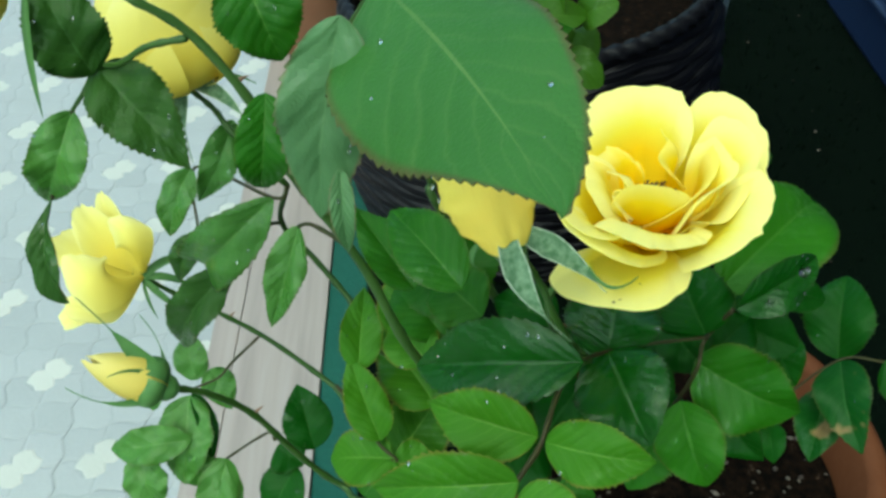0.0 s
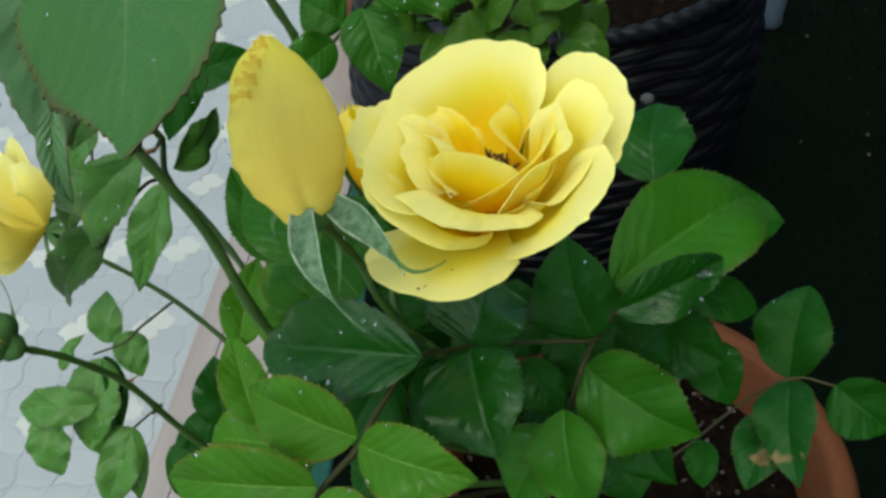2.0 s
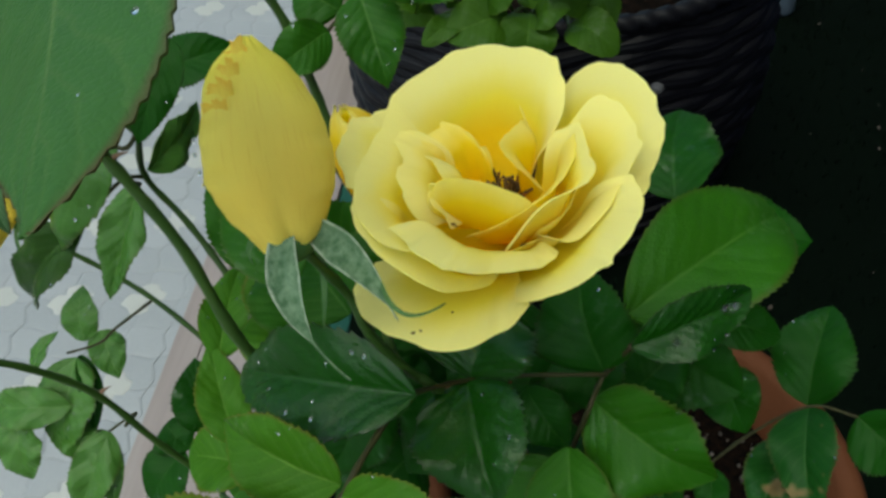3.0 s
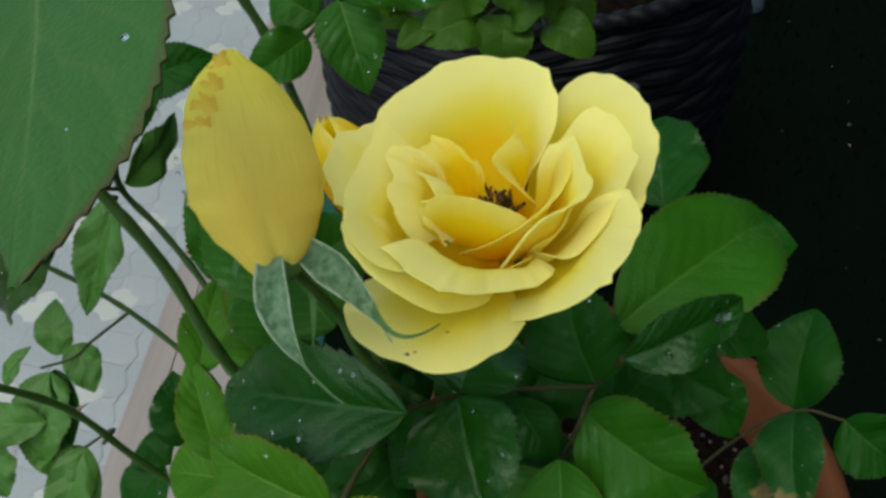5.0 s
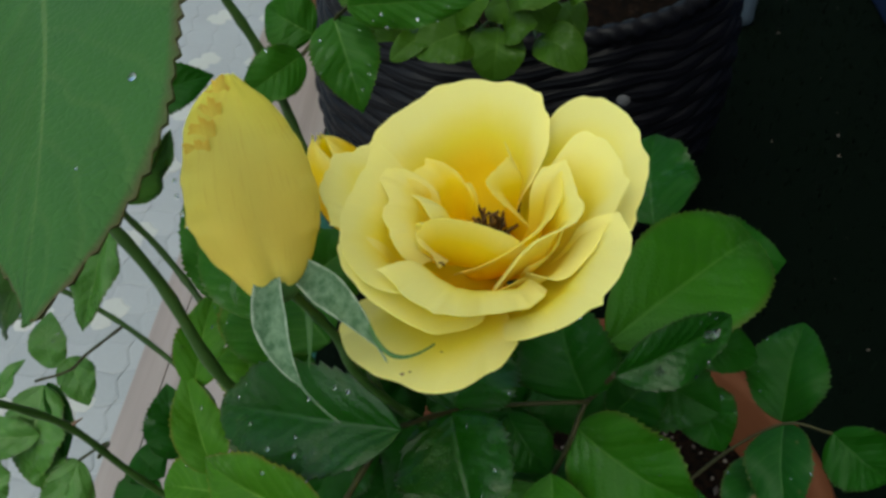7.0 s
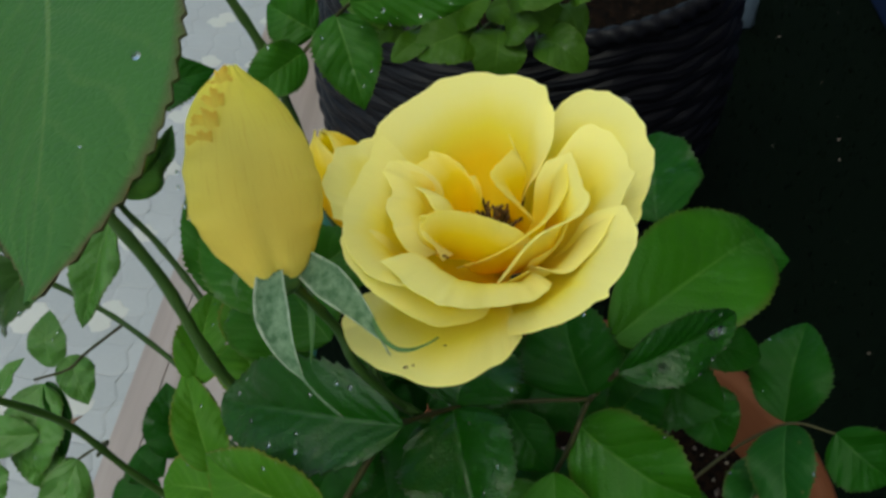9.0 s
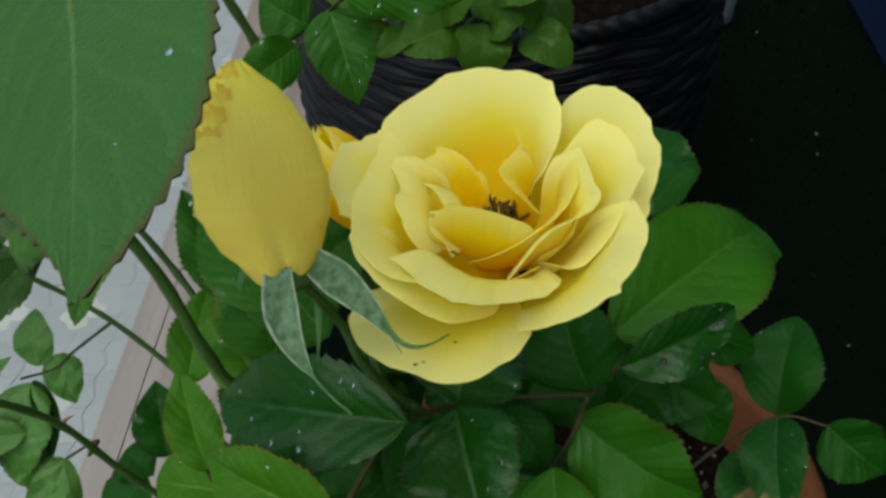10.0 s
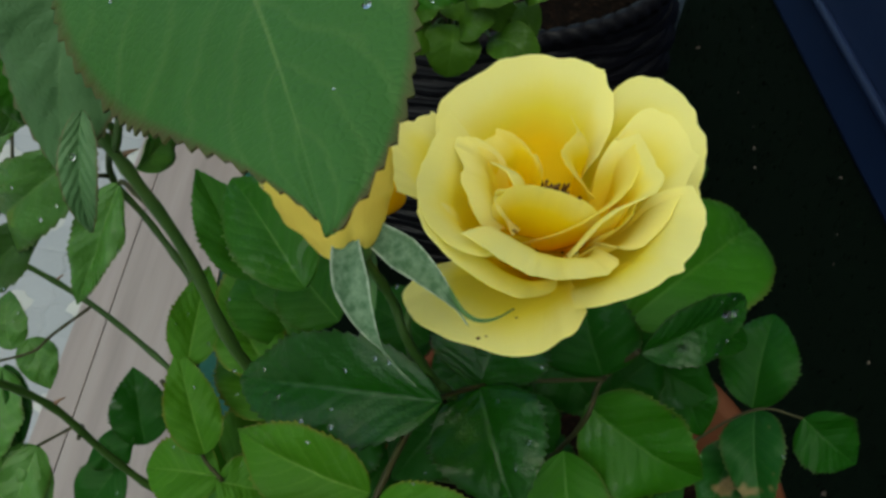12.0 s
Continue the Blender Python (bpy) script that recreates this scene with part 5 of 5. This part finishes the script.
def herb_stem(p):
    q = np.array(p) - HERB_AT
    root = np.array((q[0] * 0.5, max(q[1] * 0.5, -0.13), 0.0))
    me, _ = tube("stem", [root, (root + q) / 2 + (0, 0, 0.015), q], 0.0016, 0.0010, STEM, 6, 4)
    part("stem", me, herb)


leaf("herb", (0.0080, 0.6133, 0.4446), (-0.0208, 0.5942, 0.4537), (0.50, -0.40, 0.77), 0.0215, fold=0.22, wet=1, teeth=10, droop=0.14, saws=0.06, owner=herb, at=HERB_AT, shape=(0.5, 0.6))
herb_stem((0.0080, 0.6133, 0.4446))
leaf("herb", (0.0580, 0.5969, 0.4589), (0.0191, 0.5739, 0.4542), (0.19, -0.51, 0.84), 0.0385, fold=0.22, wet=1, teeth=10, droop=0.14, saws=0.06, owner=herb, at=HERB_AT, shape=(0.5, 0.6))
herb_stem((0.0580, 0.5969, 0.4589))
leaf("herb", (0.0723, 0.6027, 0.4588), (0.0717, 0.5736, 0.4395), (0.05, -0.55, 0.83), 0.0389, fold=0.22, wet=1, teeth=10, droop=0.14, saws=0.06, owner=herb, at=HERB_AT, shape=(0.5, 0.6))
herb_stem((0.0723, 0.6027, 0.4588))
leaf("herb", (0.0628, 0.6225, 0.4600), (0.1183, 0.6012, 0.4670), (-0.32, -0.55, 0.78), 0.0297, fold=0.22, wet=1, teeth=10, droop=0.14, saws=0.06, owner=herb, at=HERB_AT, shape=(0.5, 0.6))
herb_stem((0.0628, 0.6225, 0.4600))
leaf("herb", (0.0983, 0.5982, 0.4540), (0.1288, 0.5741, 0.4548), (-0.37, -0.42, 0.83), 0.0309, fold=0.22, wet=1, teeth=10, droop=0.14, saws=0.06, owner=herb, at=HERB_AT, shape=(0.5, 0.6))
herb_stem((0.0983, 0.5982, 0.4540))
leaf("herb", (0.1141, 0.6216, 0.4690), (0.1267, 0.5967, 0.4600), (-0.16, -0.40, 0.90), 0.0226, fold=0.22, wet=1, teeth=10, droop=0.14, saws=0.06, owner=herb, at=HERB_AT, shape=(0.5, 0.6))
herb_stem((0.1141, 0.6216, 0.4690))
leaf("herb", (0.0385, 0.6001, 0.4662), (0.0640, 0.5911, 0.4892), (-0.64, -0.62, 0.46), 0.0296, fold=0.22, wet=1, teeth=10, droop=0.14, saws=0.06, owner=herb, at=HERB_AT, shape=(0.5, 0.6))
herb_stem((0.0385, 0.6001, 0.4662))
leaf("herb", (0.0768, 0.6050, 0.4790), (0.1126, 0.5908, 0.5000), (-0.58, -0.55, 0.60), 0.0307, fold=0.22, wet=1, teeth=10, droop=0.14, saws=0.06, owner=herb, at=HERB_AT, shape=(0.5, 0.6))
herb_stem((0.0768, 0.6050, 0.4790))
leaf("herb", (0.0232, 0.6005, 0.4690), (0.0017, 0.5893, 0.4920), (0.72, -0.57, 0.40), 0.0296, fold=0.22, wet=1, teeth=10, droop=0.14, saws=0.06, owner=herb, at=HERB_AT, shape=(0.5, 0.6))
herb_stem((0.0232, 0.6005, 0.4690))
leaf("herb", (0.0487, 0.6063, 0.4801), (0.0368, 0.5969, 0.5044), (0.70, -0.71, 0.08), 0.0316, fold=0.22, wet=1, teeth=10, droop=0.14, saws=0.06, owner=herb, at=HERB_AT, shape=(0.5, 0.6))
herb_stem((0.0487, 0.6063, 0.4801))
leaf("herb", (0.0853, 0.6074, 0.4866), (0.0986, 0.5975, 0.5128), (-0.67, -0.75, 0.04), 0.0296, fold=0.22, wet=1, teeth=10, droop=0.14, saws=0.06, owner=herb, at=HERB_AT, shape=(0.5, 0.6))
herb_stem((0.0853, 0.6074, 0.4866))
leaf("herb", (-0.0028, 0.5960, 0.4652), (-0.0266, 0.5821, 0.4859), (0.71, -0.49, 0.51), 0.0296, fold=0.22, wet=1, teeth=10, droop=0.14, saws=0.06, owner=herb, at=HERB_AT, shape=(0.5, 0.6))
herb_stem((-0.0028, 0.5960, 0.4652))
leaf("herb", (0.1148, 0.6039, 0.4869), (0.1343, 0.5898, 0.5081), (-0.79, -0.48, 0.39), 0.0272, fold=0.22, wet=1, teeth=10, droop=0.14, saws=0.06, owner=herb, at=HERB_AT, shape=(0.5, 0.6))
herb_stem((0.1148, 0.6039, 0.4869))
leaf("herb", (0.0279, 0.5948, 0.4556), (0.0037, 0.5708, 0.4514), (0.21, -0.39, 0.89), 0.0187, fold=0.22, wet=1, teeth=10, droop=0.14, saws=0.06, owner=herb, at=HERB_AT, shape=(0.5, 0.6))
herb_stem((0.0279, 0.5948, 0.4556))
leaf("herb", (0.0770, 0.5961, 0.4588), (0.0939, 0.5836, 0.4765), (-0.79, -0.44, 0.44), 0.0247, fold=0.22, wet=1, teeth=10, droop=0.14, saws=0.06, owner=herb, at=HERB_AT, shape=(0.5, 0.6))
herb_stem((0.0770, 0.5961, 0.4588))

# ---- droplets left by the rain ----
# pools on the dark glossy leaf behind the rose
for spot, r in (((0.1060, 0.2051, 0.6089), 0.0019), ((0.1076, 0.2066, 0.6099), 0.0012), ((0.1044, 0.2038, 0.6081), 0.0011), ((0.1184, 0.2136, 0.6132), 0.0017), ((0.1204, 0.2148, 0.6137), 0.0010), ((0.1131, 0.2096, 0.6109), 0.0008)):
    DROPS.append((np.array(spot) + 0.0016 * unit(np.array((0.30, -0.74, 0.60))), np.array((0.30, -0.74, 0.60)), r))
verts, faces = [], []
for centre, n, r in DROPS:
    z = unit(n)
    x = unit(np.cross(z, (0.3, 0.7, 0.2)))
    y = np.cross(z, x)
    s = len(verts)
    rings = ((1.0, -0.1), (0.95, 0.35), (0.6, 0.7))
    for rr, zz in rings:
        for i in range(8):
            a = math.pi * i / 4
            verts.append(centre + 0.0003 * z + r * (rr * math.cos(a) * x + rr * math.sin(a) * y + zz * z))
    verts.append(centre + 0.0003 * z + r * 0.82 * z)
    for k_ in range(2):
        for i in range(8):
            faces.append((s + k_ * 8 + i, s + k_ * 8 + (i + 1) % 8, s + k_ * 8 + 8 + (i + 1) % 8, s + k_ * 8 + 8 + i))
    for i in range(8):
        faces.append((s + 16 + i, s + 16 + (i + 1) % 8, s + 24))
    faces.append(tuple(s + 7 - i for i in range(8)))
tagged(new("water_droplets", mesh_of("water_droplets", verts, faces, WATER)), "clear rain droplets lying on the leaves", "droplets", kind="stuff")

# ---- the ledge: dark turf, teal mat edge, beige planks ----
ledge = tagged(new("ledge", box("ledge", -0.205, 2.4, -1.2, 5.0, -0.405, 0.126, CONCRETE, 0.004)), kind="structure")
tagged(ledge, "concrete ledge that carries the pots", "ledge")
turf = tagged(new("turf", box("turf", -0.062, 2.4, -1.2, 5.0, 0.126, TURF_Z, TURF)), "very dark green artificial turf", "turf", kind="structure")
teal = tagged(new("mat_edge", box("mat_edge", -0.102, -0.0625, -1.2, 5.0, 0.126, TURF_Z, TEAL, 0.003)), "teal edge of the rough mat beside the planks", "mat", kind="structure")
edging = tagged(new("plank_edging"), "wet beige wood-look planks along the edge of the ledge", "edging", kind="structure")
for x0, x1 in ((-0.212, -0.1863), (-0.1857, -0.1024)):
    for y0 in (-1.2, 0.0, 1.2, 2.4, 3.6):
        part("plank", box("plank", x0, x1, y0 + 0.001, y0 + 1.199, 0.126, TURF_Z + 0.003, PLANK, 0.0009), edging)

verts, faces = [], []
for i in range(9000):
    x, y = RNG.uniform(-0.055, 0.9), RNG.uniform(0.1, 1.6)
    a, h, w = RNG.uniform(0, 6.28), RNG.uniform(0.006, 0.012), 0.0012
    dx, dy = math.cos(a) * w, math.sin(a) * w
    lx, ly = RNG.uniform(-0.005, 0.005), RNG.uniform(-0.005, 0.005)
    n = len(verts)
    verts += [(x - dx, y - dy, TURF_Z - 0.0005), (x + dx, y + dy, TURF_Z - 0.0005), (x + lx, y + ly, TURF_Z + h)]
    faces.append((n, n + 1, n + 2))
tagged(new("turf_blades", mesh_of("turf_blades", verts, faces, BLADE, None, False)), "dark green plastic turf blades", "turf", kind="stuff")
specks = [(RNG.uniform(0.26, 0.58), RNG.uniform(0.40, 1.3), TURF_Z + 0.0085, RNG.choice((0.0008, 0.001, 0.0013, 0.0022))) for i in range(30)]
crumbs("debris", specks, DEBRIS, "pale crumbs and dry leaf bits on the turf", "debris")

# ---- blue tub along the ledge, pale blue leg behind the planter ----
tub = tagged(new("blue_tub"), "long dark blue plastic tub with a raised rib", "tub")
tub.matrix_world = pose(0.607, 0.90, TURF_Z + 0.001, 0, 0, 0.0)
part("tub_wall", box("tub_wall", 0.0, 0.03, -0.9, 1.6, 0.0, 0.42, BLUE, 0.006), tub)
part("tub_end", box("tub_end", 0.0301, 0.60, -0.9, -0.87, 0.0, 0.42, BLUE, 0.006), tub)
part("tub_end", box("tub_end", 0.0301, 0.60, 1.57, 1.6, 0.0, 0.42, BLUE, 0.006), tub)
part("tub_floor", box("tub_floor", 0.0301, 0.60, -0.869, 1.569, 0.0, 0.02, BLUE), tub)
part("rib", box("rib", -0.012, 0.0, -0.9, 1.6, 0.075, 0.087, BLUE, 0.004), tub)
part("tub_rim", box("tub_rim", -0.02, 0.035, -0.9, 1.6, 0.4205, 0.44, BLUE, 0.006), tub)
leg = tagged(new("chair_leg"), "pale blue plastic chair leg standing on the turf", "chair leg")
leg.location = (0.412, 1.165, TURF_Z + 0.001)
part("leg_tube", lathe("leg_tube", [(0, 0.0), (0.014, 0.0), (0.017, 0.006), (0.015, 0.02), (0.017, 0.45), (0.0, 0.451)], PALE_BLUE, 24), leg)

# ---- street below: interlocking pavers with pale stars, a marked lane, the ground beyond ----
GZ = -0.405
tagged(new("ground", box("ground", -60, 60, -60, 60, GZ - 0.30, GZ - 0.0012, JOINT)), "sand-jointed ground under the paving", "ground", kind="structure")
tagged(new("lane", box("lane", -9.0, -1.49, -20, 40, GZ - 0.0099, GZ + 0.001, ASPHALT)), "grey wet asphalt lane", "road", kind="structure")
tagged(new("lane_line", box("lane_line", -1.44, -1.38, -20, 40, GZ - 0.0099, GZ + 0.003, LINE)), "faded orange line along the paving", "road marking", kind="structure")
tagged(new("white_kerb", box("white_kerb", -1.90, -1.80, -20, 40, GZ - 0.0035, GZ + 0.06, KERB, 0.01)), "white painted kerb beyond the lane", "kerb", kind="structure")
# unseen wall, added to hold light off the right side
tagged(new("wall_house", box("wall_house", 1.6, 1.9, -3.0, 7.0, -0.405, 3.2, PLASTER)), "unseen plain grey plaster wall added to shade the right side", "wall", kind="structure")

# unseen overhang, added to cut the sky above the turf and pots
tagged(new("eave", box("eave", 0.75, 1.6, -3.0, 7.0, 2.35, 2.5, PLASTER)), "unseen plain plastered slab added overhead to block sky light", "eave", kind="structure")

AX_, BY_, ORG = Vector((0.124, 0.017)), Vector((-0.005, 0.190)), Vector((-0.650, 0.833))
paving = tagged(new("paving"), "grey interlocking pavers with pale star-shaped insets, wet from rain", "paving", kind="structure")


def warp(s, t):
    """The wavy joints: the same shift for every cell."""
    return s + 0.045 * math.sin(2 * math.pi * t * 3), t + 0.024 * math.sin(2 * math.pi * s * 2)


def corner(s, t, ds, dt):
    """The star's edge where it cuts a block's corner: two blunt ends and a waist."""
    return [(s + ds * 0.27, t), (s + ds * 0.25, t + dt * 0.065), (s + ds * 0.14, t + dt * 0.085), (s + ds * 0.11, t + dt * 0.17), (s, t + dt * 0.185)]


def outline_block(i, j):
    """Block (i, j) of a cell's two by three, with the star's arm taken from a corner that holds one."""
    s0, s1, t0, t1 = i * 0.5, i * 0.5 + 0.5, j / 3, (j + 1) / 3 if j < 2 else 1.0
    loop = []
    for cs, ct in ((s0, t0), (s1, t0), (s1, t1), (s0, t1)):
        ds, dt = (1 if cs == s0 else -1), (1 if ct == t0 else -1)
        if cs % 1 == 0 and ct % 1 == 0:
            pts = corner(cs, ct, ds, dt)
            loop += pts if ds * dt < 0 else pts[::-1]
        else:
            loop.append((cs, ct))
    full = []
    for a, b in zip(loop, loop[1:] + loop[:1]):
        full.append(a)
        if abs(a[0] - b[0]) + abs(a[1] - b[1]) > 0.15:
            full += [(a[0] + (b[0] - a[0]) * f, a[1] + (b[1] - a[1]) * f) for f in (0.25, 0.5, 0.75)]
    return full


def outline_star():
    loop = []
    for ds, dt in ((1, 1), (-1, 1), (-1, -1), (1, -1)):
        pts = corner(0, 0, ds, dt)
        loop += (pts if ds * dt > 0 else pts[::-1])[:4]
    return loop


def paver_mesh(name, loop, mat):
    xy = []
    for s, t in loop:
        s, t = warp(s, t)
        xy.append(AX_ * s + BY_ * t)
    mid = sum(xy, Vector((0, 0))) / len(xy)
    verts, n = [], len(xy)
    for gap, z in ((0.0005, -0.03), (0.0005, -0.0008), (0.0050, 0.0)):
        for q in xy:
            d = q - mid
            q = q - d.normalized() * gap
            verts.append((q.x, q.y, z))
    verts.append((mid.x, mid.y, 0.0004))
    faces = []
    for r in range(2):
        for i in range(n):
            faces.append((r * n + i, r * n + (i + 1) % n, (r + 1) * n + (i + 1) % n, (r + 1) * n + i))
    for i in range(n):
        faces.append((2 * n + i, 2 * n + (i + 1) % n, 3 * n))
    return verts, faces, mat


KINDS = [paver_mesh("paver", outline_block(i, j), PAVER) for i in (0, 1) for j in range(3)] + [paver_mesh("star_paver", outline_star(), STAR)]
SHARED = [mesh_of("star_paver" if i == 6 else "paver", v, f, m, None, False) for i, (v, f, m) in enumerate(KINDS)]
REST = [([], []), ([], [])]
spots = []
for a in range(-8, 5):
    for b in range(-16, 36):
        c = ORG + AX_ * a + BY_ * b
        if -1.31 < c.x < -0.17 and -2.6 < c.y < 7.6:
            spots.append(((c - Vector((-0.62, 0.90))).length, c))
spots.sort(key=lambda q: q[0])
for rank, (_, c) in enumerate(spots):
    for i in range(7):
        if rank < 36:
            ob = part("star_paver" if i == 6 else "paver", SHARED[i], paving)
            ob.location = (c.x, c.y, GZ + RNG.uniform(-0.001, 0.001))
        else:
            vs, fs = REST[1 if i == 6 else 0]
            n = len(vs)
            vs += [(x + c.x, y + c.y, z + GZ) for x, y, z in KINDS[i][0]]
            fs += [tuple(q + n for q in f) for f in KINDS[i][1]]
for (vs, fs), mat, name in ((REST[0], PAVER, "far_pavers"), (REST[1], STAR, "far_star_pavers")):
    ob = part(name, mesh_of(name, vs, fs, mat, None, False), paving)
    ob["kind"] = "stuff"
